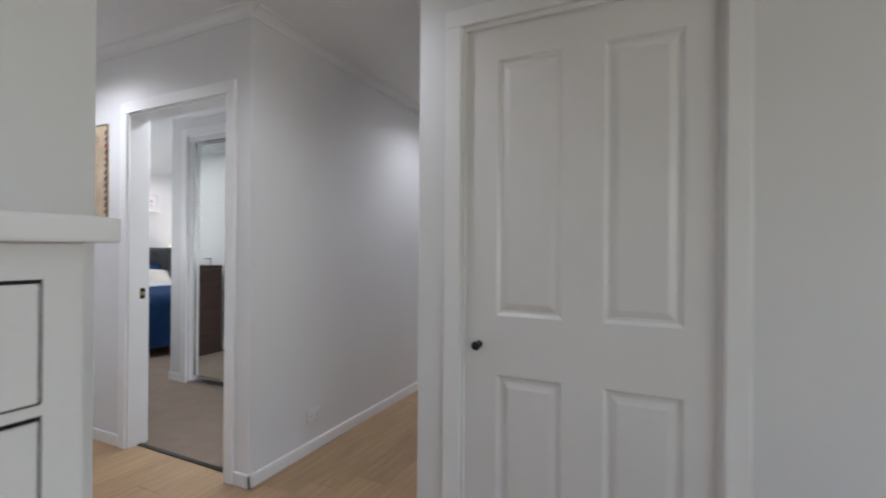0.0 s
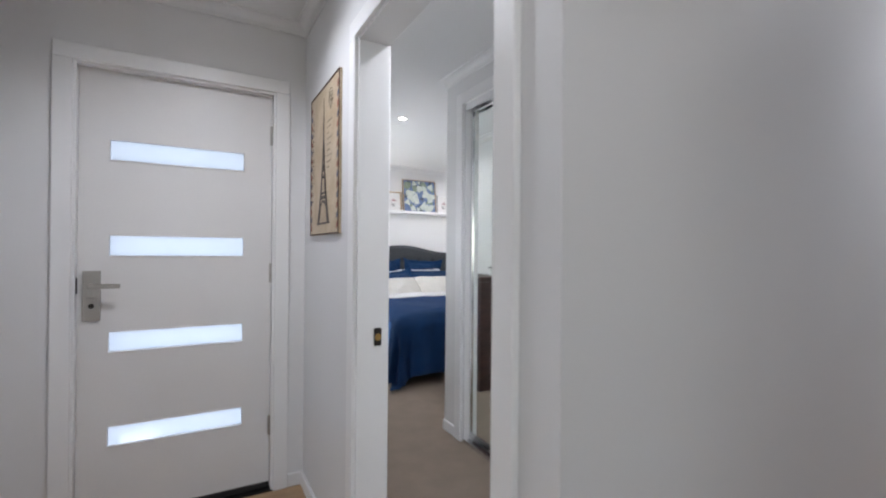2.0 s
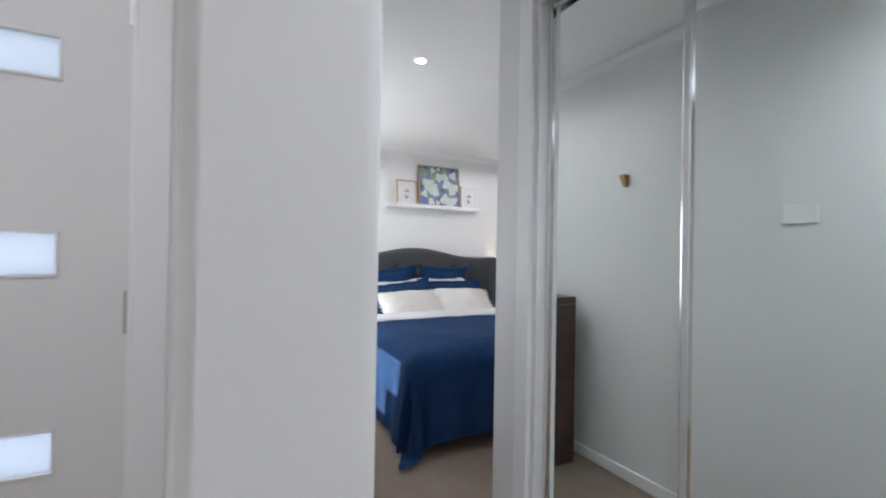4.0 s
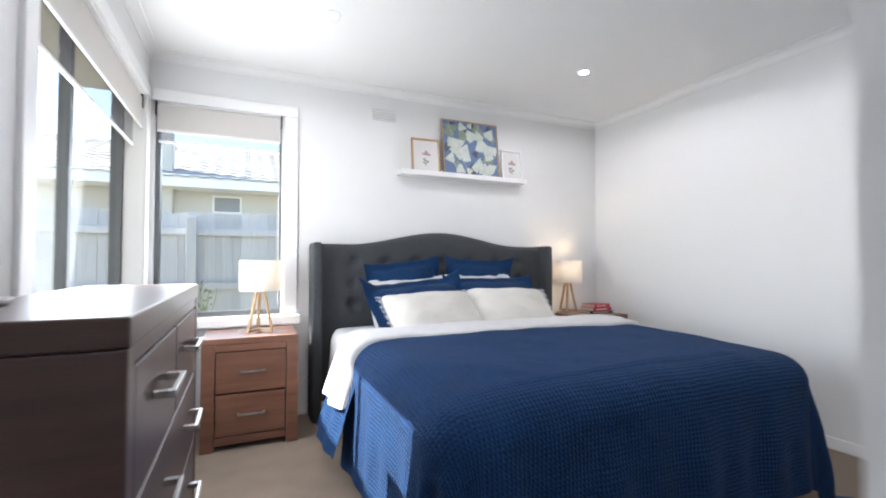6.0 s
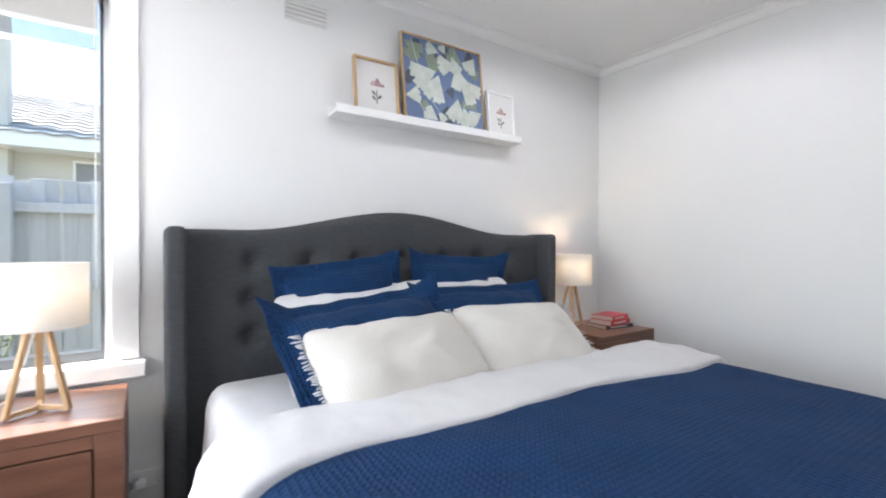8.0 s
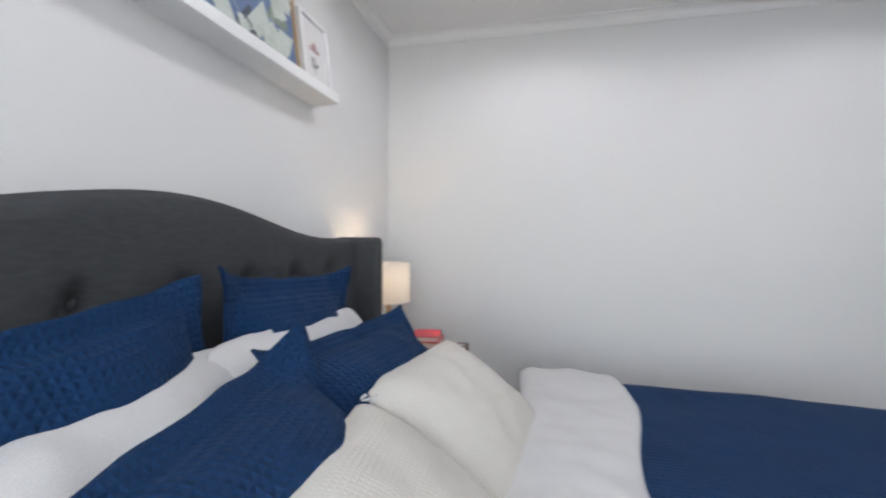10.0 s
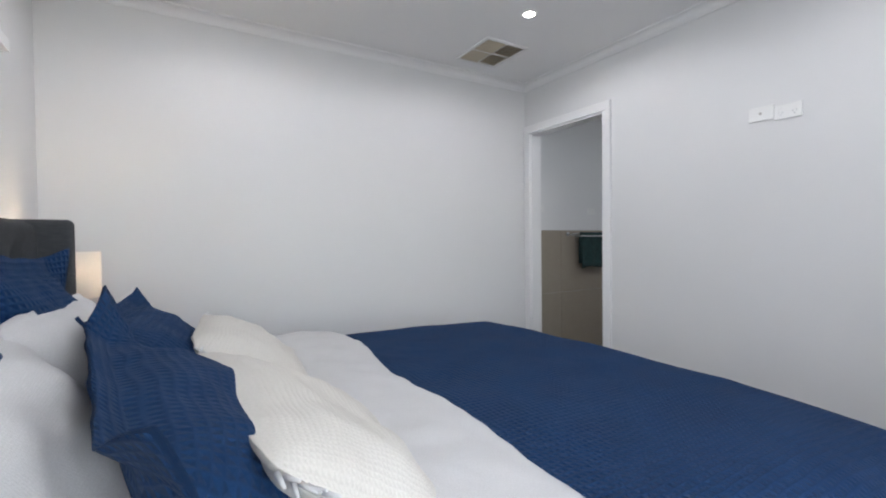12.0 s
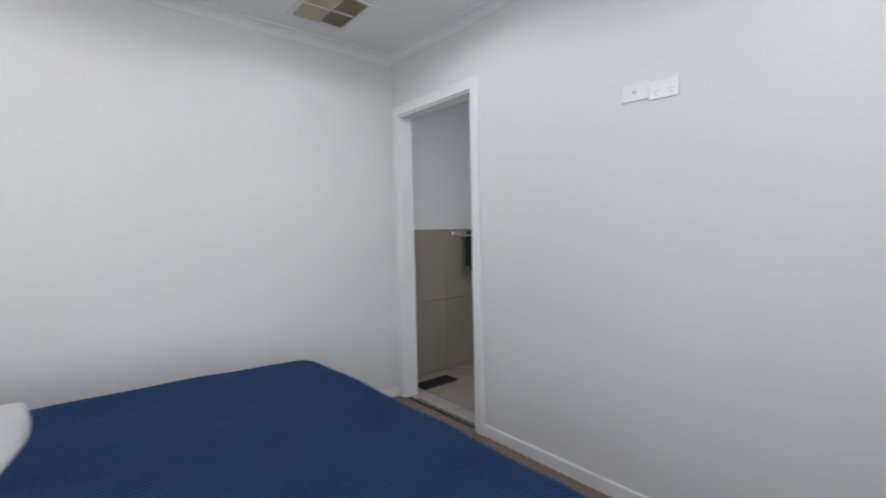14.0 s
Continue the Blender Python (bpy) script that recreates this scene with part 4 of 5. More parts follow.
part("rim", lathe([(0.0365, 0.0715), (0.0415, 0.0715), (0.0415, 0.077), (0.0365, 0.077), (0.0365, 0.0715)], 28), M["black"], d, "black rim", True)
d = thing("trinket_dish", "small white dish on the chest of drawers", "dish", at=(1.825, 4.975, 1.02))
part("bowl", lathe([(0.0, 0.001), (0.022, 0.0), (0.034, 0.012), (0.032, 0.012), (0.02, 0.004), (0.0, 0.004)], 24), M["plastic"], d, "", True)


# ---- table lamps ----
def table_lamp(x, y, z, turn, label):
    d = thing("table_lamp", label, "lamp", "bedside lamps", at=(x, y, z), turn=turn)
    r0, h0, h1 = 0.124, 0.262, 0.455
    part("shade", lathe([(r0, h0), (r0 + 0.0005, (h0 + h1) / 2), (r0, h1), (r0 - 0.002, h1), (r0 - 0.002, h0), (r0, h0)], 48), M["shade"], d, "white linen drum shade", True)
    for k in range(3):
        a = 2 * math.pi * k / 3
        foot = (0.082 * math.cos(a), 0.082 * math.sin(a), 0.003)
        head = (0.020 * math.cos(a), 0.020 * math.sin(a), 0.285)
        leg = part("leg", bar(foot, head, 0.020, 0.013), M["tanwood"], d)
        part("spreader", bar((0.075 * math.cos(a), 0.075 * math.sin(a), 0.012), (0.004 * math.cos(a), 0.004 * math.sin(a), 0.016), 0.014, 0.014), M["tanwood"], d)
    part("lamp_holder", tube((0, 0, 0.275), (0, 0, 0.33), 0.018), M["plastic"], d)
    part("carrier", boxes([(-r0 + 0.002, r0 - 0.002, -0.002, 0.002, 0.440, 0.443), (-0.002, 0.002, -r0 + 0.002, r0 - 0.002, 0.440, 0.443)]), M["steel"], d)
    part("bulb", lathe([(0.0, 0.41), (0.02, 0.405), (0.03, 0.385), (0.027, 0.36), (0.014, 0.33)], 18), glowing("bulb_glow", (1.0, 0.8, 0.55), 6.0), d, "glowing bulb", True)
    cord = bmesh.new()
    pts = [Vector((0.0, 0.0, 0.28)), Vector((0.01, 0.03, 0.16)), Vector((0.0, 0.07, 0.05)), Vector((0.0, 0.13, 0.004))]
    for p, q in zip(pts, pts[1:]):
        join(cord, tube(p, q, 0.0025, segs=6))
    part("cord", cord, M["plastic"], d)
    return d


table_lamp(2.325, 7.02, 0.648, 95, "lit white drum-shade lamp on a pale timber tripod by the window")
table_lamp(4.885, 7.13, 0.648, 105, "lit white drum-shade lamp on a pale timber tripod behind the bed")


def books():
    paper = material("book_pages", (0.70, 0.66, 0.58), 0.9)
    rows = [("red", (0.52, 0.02, 0.035), 0.030, 0.215, 0.150, 4), ("dark", (0.03, 0.04, 0.06), 0.022, 0.235, 0.155, -6), ("scarlet", (0.60, 0.03, 0.05), 0.026, 0.200, 0.140, 8)]
    order = [rows[1], rows[0], rows[2]]
    z = 0.648
    for name, c, th, w, dp, turn in order:
        d = thing("book", "%s-covered paperback lying in a bedside stack" % {"red": "red", "dark": "dark blue", "scarlet": "bright red"}[name], "book", "bedside books", at=(5.05, 6.96, z), turn=turn)
        cover = material("cover_" + name, c, 0.35)
        part("pages", box(-w / 2 + 0.003, w / 2 - 0.003, -dp / 2 + 0.002, dp / 2 - 0.003, 0.002, th - 0.002), paper, d, "cream page block")
        part("cover", boxes([(-w / 2, w / 2, -dp / 2, dp / 2, 0, 0.002), (-w / 2, w / 2, -dp / 2, dp / 2, th - 0.002, th), (-w / 2, w / 2, -dp / 2, -dp / 2 + 0.002, 0.002, th - 0.002)]), cover, d)
        part("spine_print", boxes([(-w / 2 + 0.03, w / 2 - 0.05, -dp / 2 - 0.0006, -dp / 2 + 0.0002, th * 0.35, th * 0.65)]), paper, d, "pale spine lettering bar")
        z += th


books()


# ---- the bed ----
BX0, BX1, BY0, BY1, BZ = 2.735, 4.625, 5.112, 7.095, 0.674


def drape(name, mat, parent, s0, s1, t0, t1, lift, step=0.02, wrinkle=0.006, label="", seed=0.0, r=0.11, out=0.055):
    """Cloth laid over the bed: s runs across, t along (0 at the bed's x0 / y0), in metres of cloth; it rounds the edges and hangs."""
    w = BX1 - BX0
    ns, nt = int((s1 - s0) / step) + 1, int((t1 - t0) / step) + 1
    bm = bmesh.new()
    uvl = bm.loops.layers.uv.new("UVMap")
    grid, uvs = [], []
    for j in range(nt):
        row = []
        for i in range(ns):
            s, t = s0 + (s1 - s0) * i / (ns - 1), t0 + (t1 - t0) * j / (nt - 1)
            cs, ct = min(max(s, r), w - r), max(t, r)
            ds, dt = s - cs, t - ct
            dist = math.hypot(ds, dt)
            n1 = noise.noise((s * 2.3 + seed, t * 2.3, seed)) * 1.6 + noise.noise((s * 6 + seed, t * 5, 1 + seed)) * 0.7
            x, y, z = BX0 + cs, BY0 + ct, BZ + lift - 0.006 * max(0.0, 1 - t / 0.9)
            # the quilt sags over the two foot corners
            z -= (0.05 if s < w / 2 else 0.012) * max(0.0, 1 - math.hypot(min(max(s, -0.2), w - s), t) / 0.5)
            if dist < 1e-6:
                z += n1 * wrinkle + 0.012 * math.sin(math.pi * min(1, max(0, s / w)))
            else:
                us, ut = ds / dist, dt / dist
                quarter = r * math.pi / 2
                if dist < quarter:
                    a = dist / r
                    x, y, z = x + us * (r + lift) * math.sin(a), y + ut * (r + lift) * math.sin(a), z - r * (1 - math.cos(a)) + n1 * wrinkle * 0.8
                else:
                    down = dist - quarter
                    across = s if abs(dt) > abs(ds) else t
                    corner = min(1.0, 2.2 * min(abs(us), abs(ut)))
                    fold = (0.010 * math.sin(across * 13 + seed) + 0.007 * math.sin(across * 29 + 2)) * min(1.0, down / 0.25) + corner * 0.03 * math.sin(math.atan2(abs(dt), abs(ds)) * 9) * min(1, down / 0.2)
                    flare = r + lift + (out + (0.05 * corner if dt < 0 else 0)) * down + fold + n1 * wrinkle
                    x, y, z = x + us * flare, y + ut * flare, z - r - down
                    if z < 0.035:
                        k = 0.035 - z
                        x, y, z = x + us * k * 0.6, y + ut * k * 0.6, 0.035 + 0.004 * math.sin(across * 40)
            row.append(bm.verts.new((x, y, z)))
            uvs.append((s, t))
        grid.append(row)
    bm.verts.index_update()
    for j in range(nt - 1):
        for i in range(ns - 1):
            f = bm.faces.new((grid[j][i], grid[j][i + 1], grid[j + 1][i + 1], grid[j + 1][i]))
            f.smooth = True
            for lo in f.loops:
                lo[uvl].uv = uvs[lo.vert.index]
    ob = part(name, bm, mat, parent, label, True)
    return ob


def headboard_top(x):
    """The camel-back outline."""
    u = (x - 3.66) / 0.93
    return 1.222 + 0.100 * (0.5 + 0.5 * math.cos(math.pi * min(1.0, abs(u) / 0.80)))


def bed():
    d = thing("bed", "king bed with a charcoal winged headboard and navy waffle bedding", "bed", at=(3.66, 6.15, 0))
    off = Vector((3.66, 6.15, 0))

    def local(bm):
        bm.transform(Matrix.Translation(-off))
        return bm
    # headboard: padded panel with dimples, back, wings
    bm = bmesh.new()
    nx, nz = 150, 70
    x0, x1 = 2.715, 4.605
    buttons = [(2.960 + 0.236 * k, z) for k in range(7) for z in (1.09, 0.94, 0.785)]
    rows = []
    for j in range(nz + 1):
        row = []
        for i in range(nx + 1):
            x = x0 + (x1 - x0) * i / nx
            z = 0.12 + (headboard_top(x) - 0.12) * j / nz
            edge = min(1.0, (headboard_top(x) - z) / 0.05)
            y = 7.155 + 0.04 * (1 - math.sqrt(max(0.0, 1 - (1 - edge) ** 2)))
            for bx, bz in buttons:
                q = math.hypot(x - bx, z - bz)
                y += 0.034 * math.exp(-(q / 0.036) ** 2) + 0.010 * math.exp(-(q / 0.08) ** 2)
            row.append(bm.verts.new((x, y, z)))
        rows.append(row)
    for j in range(nz):
        for i in range(nx):
            bm.faces.new((rows[j][i], rows[j][i + 1], rows[j + 1][i + 1], rows[j + 1][i]))
    back = [bm.verts.new((v.co.x, 7.262, v.co.z)) for v in rows[-1]]
    low = [bm.verts.new((v.co.x, 7.262, 0.12)) for v in rows[0]]
    for i in range(nx):
        bm.faces.new((rows[-1][i], rows[-1][i + 1], back[i + 1], back[i]))
        bm.faces.new((back[i], back[i + 1], low[i + 1], low[i]))
    hb = part("headboard", local(bm), M["headboard"], d, "charcoal linen camel-back headboard with button tufts", True)
    for bx, bz in buttons:
        k = lathe([(0.0, -0.006), (0.008, -0.004), (0.011, 0.0)], 12)
        k.transform(pose(bx, 7.193, bz) @ Matrix.Rotation(radians(-90), 4, "X"))
        part("button", local(k), M["headboard"], hb)
    for a, c in ((2.655, 2.722), (4.597, 4.665)):
        part("wing", local(box(a, c, 7.055, 7.265, 0.0, 1.228, 0.022, 4)), M["headboard"], d, "upholstered side wing", True)
    part("base", local(box(BX0 + 0.04, BX1 - 0.04, BY0 + 0.06, 7.15, 0.12, 0.36, 0.02)), M["headboard"], d, "charcoal upholstered bed base")
    for x in (BX0 + 0.1, BX1 - 0.1):
        for y in (BY0 + 0.12, 6.95):
            part("leg", local(tube((x, y, 0), (x, y, 0.12), 0.022, 0.03)), M["bronze"], d)
    part("mattress", local(box(BX0 + 0.055, BX1 - 0.055, BY0 + 0.075, 7.14, 0.36, 0.59, 0.06, 4)), M["sheet"], d, "white mattress", True)
    return d


bed()
hang = 0.50
w = BX1 - BX0
fit_sheet = drape("fitted_sheet", M["sheet"], None, -0.30, w + 0.30, 0.99, 1.963, -0.045, 0.03, 0.004, seed=3.0)
tagged(fit_sheet, "white cotton sheet drawn over the mattress", "sheet")
quilt = thing("quilt", "navy waffle quilt turned back to its white underside", "quilt", at=(0, 0, 0))
drape("cover", M["blue"], quilt, -hang - 0.05, w + hang, -0.52, 1.10, 0.016, 0.02, 0.0065, seed=0.0, r=0.13, label="navy waffle cotton cover")
drape("flap", M["blue"], quilt, -0.45, -0.12, 0.95, 1.44, -0.005, 0.02, 0.008, seed=5.0, r=0.10, out=0.36, label="navy lower edge of the turned-down side")


def turned_down():
    """The white turned-back band: a puffy roll across the bed that hangs on both sides."""
    r = 0.085
    bm = bmesh.new()
    uvl = bm.loops.layers.uv.new("UVMap")
    ns, nt = 130, 26
    s0, s1 = -0.245, w + 0.28
    grid, uvs = [], []
    for i in range(ns + 1):
        s = s0 + (s1 - s0) * i / ns
        cs = min(max(s, r), w - r)
        ds = s - cs
        front = 0.993 + 0.035 * math.sin(s * 2.2 + 0.5) + 0.018 * math.sin(s * 7.3)
        back = 1.323 + 0.02 * math.sin(s * 3.1 + 1)
        row = []
        for j in range(nt + 1):
            f = j / nt
            t = front + (back - front) * (0.5 - 0.5 * math.cos(math.pi * f)) if j <= nt else 0
            puff = 0.040 * math.sqrt(max(0.0, 1 - abs(2 * f - 1) ** 2.6)) + 0.006 * noise.noise((s * 5, t * 9, 2.0)) + 0.007 * noise.noise((s * 13, t * 11, 7.0))
            if f == 0 or f == 1:
                puff = -0.006
            y, z, x = BY0 + t, BZ + 0.006, BX0 + cs
            sgn = 1 if ds > 0 else -1
            a = min(abs(ds) / r, math.pi / 2)
            down = max(0.0, abs(ds) - r * math.pi / 2)
            rr = r + 0.006 + puff
            if abs(ds) > 1e-6:
                x += sgn * (rr * math.sin(a) + 0.32 * down + 0.012 * math.sin(t * 30) * min(1, down * 6))
                z = BZ - r + rr * math.cos(a) - down + (0 if a < math.pi / 2 else 0)
            else:
                z += puff + 0.012 * math.sin(math.pi * s / w)
            row.append(bm.verts.new((x, y, z)))
            uvs.append((s, t))
        grid.append(row)
    bm.verts.index_update()
    for i in range(ns):
        for j in range(nt):
            fc = bm.faces.new((grid[i][j], grid[i + 1][j], grid[i + 1][j + 1], grid[i][j + 1]))
            for lo in fc.loops:
                lo[uvl].uv = uvs[lo.vert.index]
    return part("turned_down_band", bm, M["sheet"], quilt, "white turned-back underside", True)


turned_down()


def pillow(name, mat, w, h, thick, flange, m, label, seed, fringe=False, flop=0.0, ear=-0.085, group="pillows"):
    """A stuffed pillow in its own x-z plane, the front towards -y, with a flat flange round it."""
    d = thing(name, label, "pillow", group)
    d.matrix_world = m
    bm = bmesh.new()
    uvl = bm.loops.layers.uv.new("UVMap")
    nu, nv = 44, 32
    ub, vb = 1 - flange / (w / 2), 1 - flange / (h / 2)
    sheets, uvs = [], []
    for side in (-1, 1):
        rows = []
        for j in range(nv + 1):
            row = []
            for i in range(nu + 1):
                u, v = -1 + 2 * i / nu, -1 + 2 * j / nv
                fu, fv = max(0.0, 1 - min(1, abs(u) / ub) ** 2.4), max(0.0, 1 - min(1, abs(v) / vb) ** 2.4)
                full = fu ** 0.55 * fv ** 0.55
                n = noise.noise((u * 2.2 + seed, v * 2.2, side + seed)) * 0.012 + noise.noise((u * 5 + seed, v * 6, side)) * 0.005
                soft = 1 + (ear if v > 0 else -0.05) * abs(u * v) ** 5
                x = soft * u * w / 2 * (1 - 0.022 * (1 - v * v) * abs(u)) + 0.006 * noise.noise((v * 4, seed, u))
                z = soft * v * h / 2 * (1 - 0.025 * (1 - u * u) * abs(v)) + 0.008 * noise.noise((u * 4, seed, v))
                y = side * (0.003 + thick / 2 * full) + n * (0.35 + full)
                # corners flop forward
                c = max(0.0, abs(u) - 0.72) * max(0.0, v - 0.45)
                y -= flop * c * 9
                # weight sags to the bottom
                y += side * 0.018 * full * (0.4 - v) * 0.6
                row.append(bm.verts.new((x, y, z)))
                uvs.append((x + side * 3, z))
            rows.append(row)
        sheets.append(rows)
    bm.verts.index_update()
    for rows in sheets:
        for j in range(nv):
            for i in range(nu):
                f = bm.faces.new((rows[j][i], rows[j][i + 1], rows[j + 1][i + 1], rows[j + 1][i]))
                for lo in f.loops:
                    lo[uvl].uv = uvs[lo.vert.index]
    a, c = sheets
    ring = [(0, i) for i in range(nu)] + [(j, nu) for j in range(nv)] + [(nv, i) for i in range(nu, 0, -1)] + [(j, 0) for j in range(nv, 0, -1)]
    for (j0, i0), (j1, i1) in zip(ring, ring[1:] + ring[:1]):
        f = bm.faces.new((a[j0][i0], a[j1][i1], c[j1][i1], c[j0][i0]))
        for lo in f.loops:
            lo[uvl].uv = uvs[lo.vert.index]
    part("cushion", bm, mat, d, "", True)
    if fringe:
        for s in (-1, 1):
            fb = bmesh.new()
            rnd = random.Random(int(seed * 10) + s)
            for k in range(34):
                z = -h / 2 + 0.02 + (h - 0.04) * k / 33
                x = s * (w / 2 * (1 - 0.022 * (1 - (2 * z / h) ** 2)) - 0.006)
                ln = 0.022 + 0.014 * rnd.random()
                join(fb, tube((x, 0, z), (x + s * ln, rnd.uniform(-0.012, 0.006), z + rnd.uniform(-0.012, 0.006)), 0.0042, 0.002, segs=5))
            part("fringe", fb, M["sheet"], d, "white cotton fringe", True)
    return d


def lean(x, y, z, tilt, turn=0, roll=0):
    """The pose of a pillow by its middle: tilt is how far its top leans back from upright."""
    return pose(x, y, z) @ pose(0, 0, 0, 0, 0, turn) @ pose(0, 0, 0, -tilt, 0, 0) @ pose(0, 0, 0, 0, roll, 0)


P = M["blue"]
pillow("pillow", P, 0.58, 0.48, 0.15, 0.045, lean(3.315, 7.010, 0.862, 12, 2, -6), "navy waffle pillow propped against the headboard", 1.0, flop=0.02, ear=0.03)
pillow("pillow", P, 0.56, 0.49, 0.15, 0.045, lean(3.915, 7.010, 0.870, 12, -2, 3), "navy waffle pillow propped against the headboard", 2.0, flop=0.03, ear=0.09)
pillow("pillow", M["sheet"], 0.64, 0.46, 0.15, 0.02, lean(3.32, 6.885, 0.79, 34, 2, -3), "plain white pillow tucked between navy pillows", 3.0)
pillow("pillow", M["sheet"], 0.66, 0.46, 0.15, 0.02, lean(3.845, 6.880, 0.80, 30, -3, 0), "plain white pillow tucked between navy pillows", 4.0)
pillow("pillow", P, 0.74, 0.48, 0.17, 0.055, lean(3.315, 6.670, 0.795, 47, 4, -6), "navy waffle pillow with floppy corners leaning back", 5.0, flop=0.05, ear=0.06)
pillow("pillow", P, 0.72, 0.46, 0.17, 0.045, lean(3.895, 6.730, 0.80, 42, -3, 1), "navy waffle pillow leaning back in the second row", 6.0, flop=0.02, ear=0.03)
pillow("pillow", M["white"], 0.64, 0.41, 0.16, 0.012, lean(3.33, 6.515, 0.765, 52, 3, -2), "cream ribbed cushion with frayed fringe ends", 7.0, fringe=True)
pillow("pillow", M["white"], 0.60, 0.40, 0.15, 0.012, lean(3.905, 6.530, 0.775, 50, -4, 2), "cream ribbed cushion with frayed fringe ends", 8.0, fringe=True)


# ---- picture ledge ----
def ledge():
    d = thing("picture_ledge", "long white picture ledge on the wall above the bed", "shelf", at=(3.912, YH, 1.80))
    h = 0.582
    part("shelf_board", box(-h, h, -0.105, -0.012, -0.022, -0.008, 0.001), M["trim"], d)
    part("back_rail", box(-h, h, -0.012, 0, -0.022, 0.03, 0.001), M["trim"], d)
    part("front_lip", box(-h, h, -0.117, -0.105, -0.022, 0.018, 0.0015), M["trim"], d)


ledge()


def framed(name, x0, x1, z0, h, lean_deg, frame_mat, fw, depth, label, y=7.22):
    d = thing(name, label, "picture")
    d.matrix_world = pose((x0 + x1) / 2, y, z0) @ pose(0, 0, 0, -lean_deg, 0, 0)
    w = (x1 - x0) / 2
    f = part("frame", boxes([(-w, -w + fw, -depth, 0, 0, h), (w - fw, w, -depth, 0, 0, h), (-w + fw, w - fw, -depth, 0, 0, fw), (-w + fw, w - fw, -depth, 0, h - fw, h)], 0.002), frame_mat, d)
    return d, w, h


def flat_shape(pts, y):
    bm = bmesh.new()
    bm.faces.new([bm.verts.new((x, y, z)) for x, z in pts])
    return bm


def ginkgo(cx, cz, size, turn, y, notch=True):
    """A fan-shaped leaf with a scalloped rim."""
    pts = [(0.0, -0.55 * size)]
    for k in range(15):
        a = radians(-58 + 116 * k / 14)
        r = size * (0.62 + 0.05 * math.sin(k * 2.4) - (0.16 if notch and k == 7 else 0))
        pts.append((r * math.sin(a), r * math.cos(a) * 0.9))
    c, s = math.cos(radians(turn)), math.sin(radians(turn))
    return flat_shape([(cx + x * c - z * s, cz + x * s + z * c) for x, z in pts], y)


def big_art():
    d, w, h = framed("framed_print", 3.70, 4.226, 1.794, 0.485, 7, M["tanwood"], 0.008, 0.022, "large framed print of pale ginkgo leaves on dusty blue")
    ground_blue = material("print_dusty_blue", (0.135, 0.20, 0.36), 0.6, dark=(0.105, 0.16, 0.30), mottle=4, amount=0.06)
    part("canvas", box(-w + 0.008, w - 0.008, -0.012, -0.004, 0.008, h - 0.008), ground_blue, d)
    mats = [material("print_white", (0.66, 0.70, 0.66), 0.6, dark=(0.50, 0.57, 0.50), mottle=22, amount=0.1), material("print_sage", (0.27, 0.33, 0.25), 0.6, dark=(0.20, 0.26, 0.20), mottle=14, amount=0.1), material("print_slate", (0.075, 0.10, 0.14), 0.6, mottle=10, amount=0.1)]
    # far slate leaves, sage leaves, then white ones, each kind a little nearer
    slate = [(-0.17, 0.41, 0.10, 40), (0.02, 0.45, 0.08, -30), (0.22, 0.25, 0.08, 100), (0.0, 0.06, 0.11, 170), (-0.22, 0.24, 0.08, 80), (0.04, 0.20, 0.06, 20), (-0.04, 0.38, 0.07, 200), (0.19, 0.46, 0.07, 60)]
    sage = [(-0.20, 0.43, 0.11, -120), (-0.07, 0.34, 0.12, -20), (0.08, 0.42, 0.10, 60), (0.15, 0.17, 0.11, -60), (-0.23, 0.37, 0.08, 30), (0.22, 0.34, 0.07, 10), (-0.13, 0.10, 0.06, 50)]
    white = [(-0.13, 0.275, 0.155, 115), (-0.065, 0.215, 0.15, 160), (0.16, 0.25, 0.155, -130), (0.10, 0.30, 0.13, -165), (0.02, 0.36, 0.11, 100), (0.075, 0.375, 0.09, 200), (0.19, 0.40, 0.10, 150), (0.07, 0.11, 0.13, 170), (0.14, 0.08, 0.11, -160), (-0.10, 0.05, 0.085, 60), (0.23, 0.10, 0.085, 120), (-0.24, 0.15, 0.085, -80), (-0.07, 0.43, 0.075, 80), (0.0, 0.465, 0.05, 30), (-0.03, 0.045, 0.06, -20)]
    for i, (rows, mat) in enumerate(((slate, mats[2]), (sage, mats[1]), (white, mats[0]))):
        bm = bmesh.new()
        for cx, cz, sz, tn in rows:
            cx = max(-w + 0.012 + sz * 0.55, min(w - 0.012 - sz * 0.55, cx))
            cz = max(0.012 + sz * 0.55, min(h - 0.012 - sz * 0.55, cz))
            join(bm, ginkgo(cx, cz, sz, tn, -0.0126 - 0.0006 * i - 0.00005 * len(bm.faces)))
        part("leaves", bm, mat, d, ("dark slate leaves", "sage green leaves", "pale white leaves")[i])
    stems = bmesh.new()
    for x0, z0, x1, z1 in ((-0.10, 0.15, 0.0, 0.02), (0.15, 0.2, 0.07, 0.03), (0.06, 0.33, 0.08, 0.47), (-0.17, 0.12, -0.12, 0.02), (0.1, 0.05, 0.1, 0.012), (-0.16, 0.3, -0.2, 0.46)):
        nx, nz = -(z1 - z0), x1 - x0
        q = 0.0014 / math.hypot(nx, nz)
        join(stems, flat_shape([(x0 + nx * q, z0 + nz * q), (x1 + nx * q, z1 + nz * q), (x1 - nx * q, z1 - nz * q), (x0 - nx * q, z0 - nz * q)], -0.0146))
    part("stems", stems, mats[0], d, "thin pale stems")["kind"] = "stuff"


big_art()


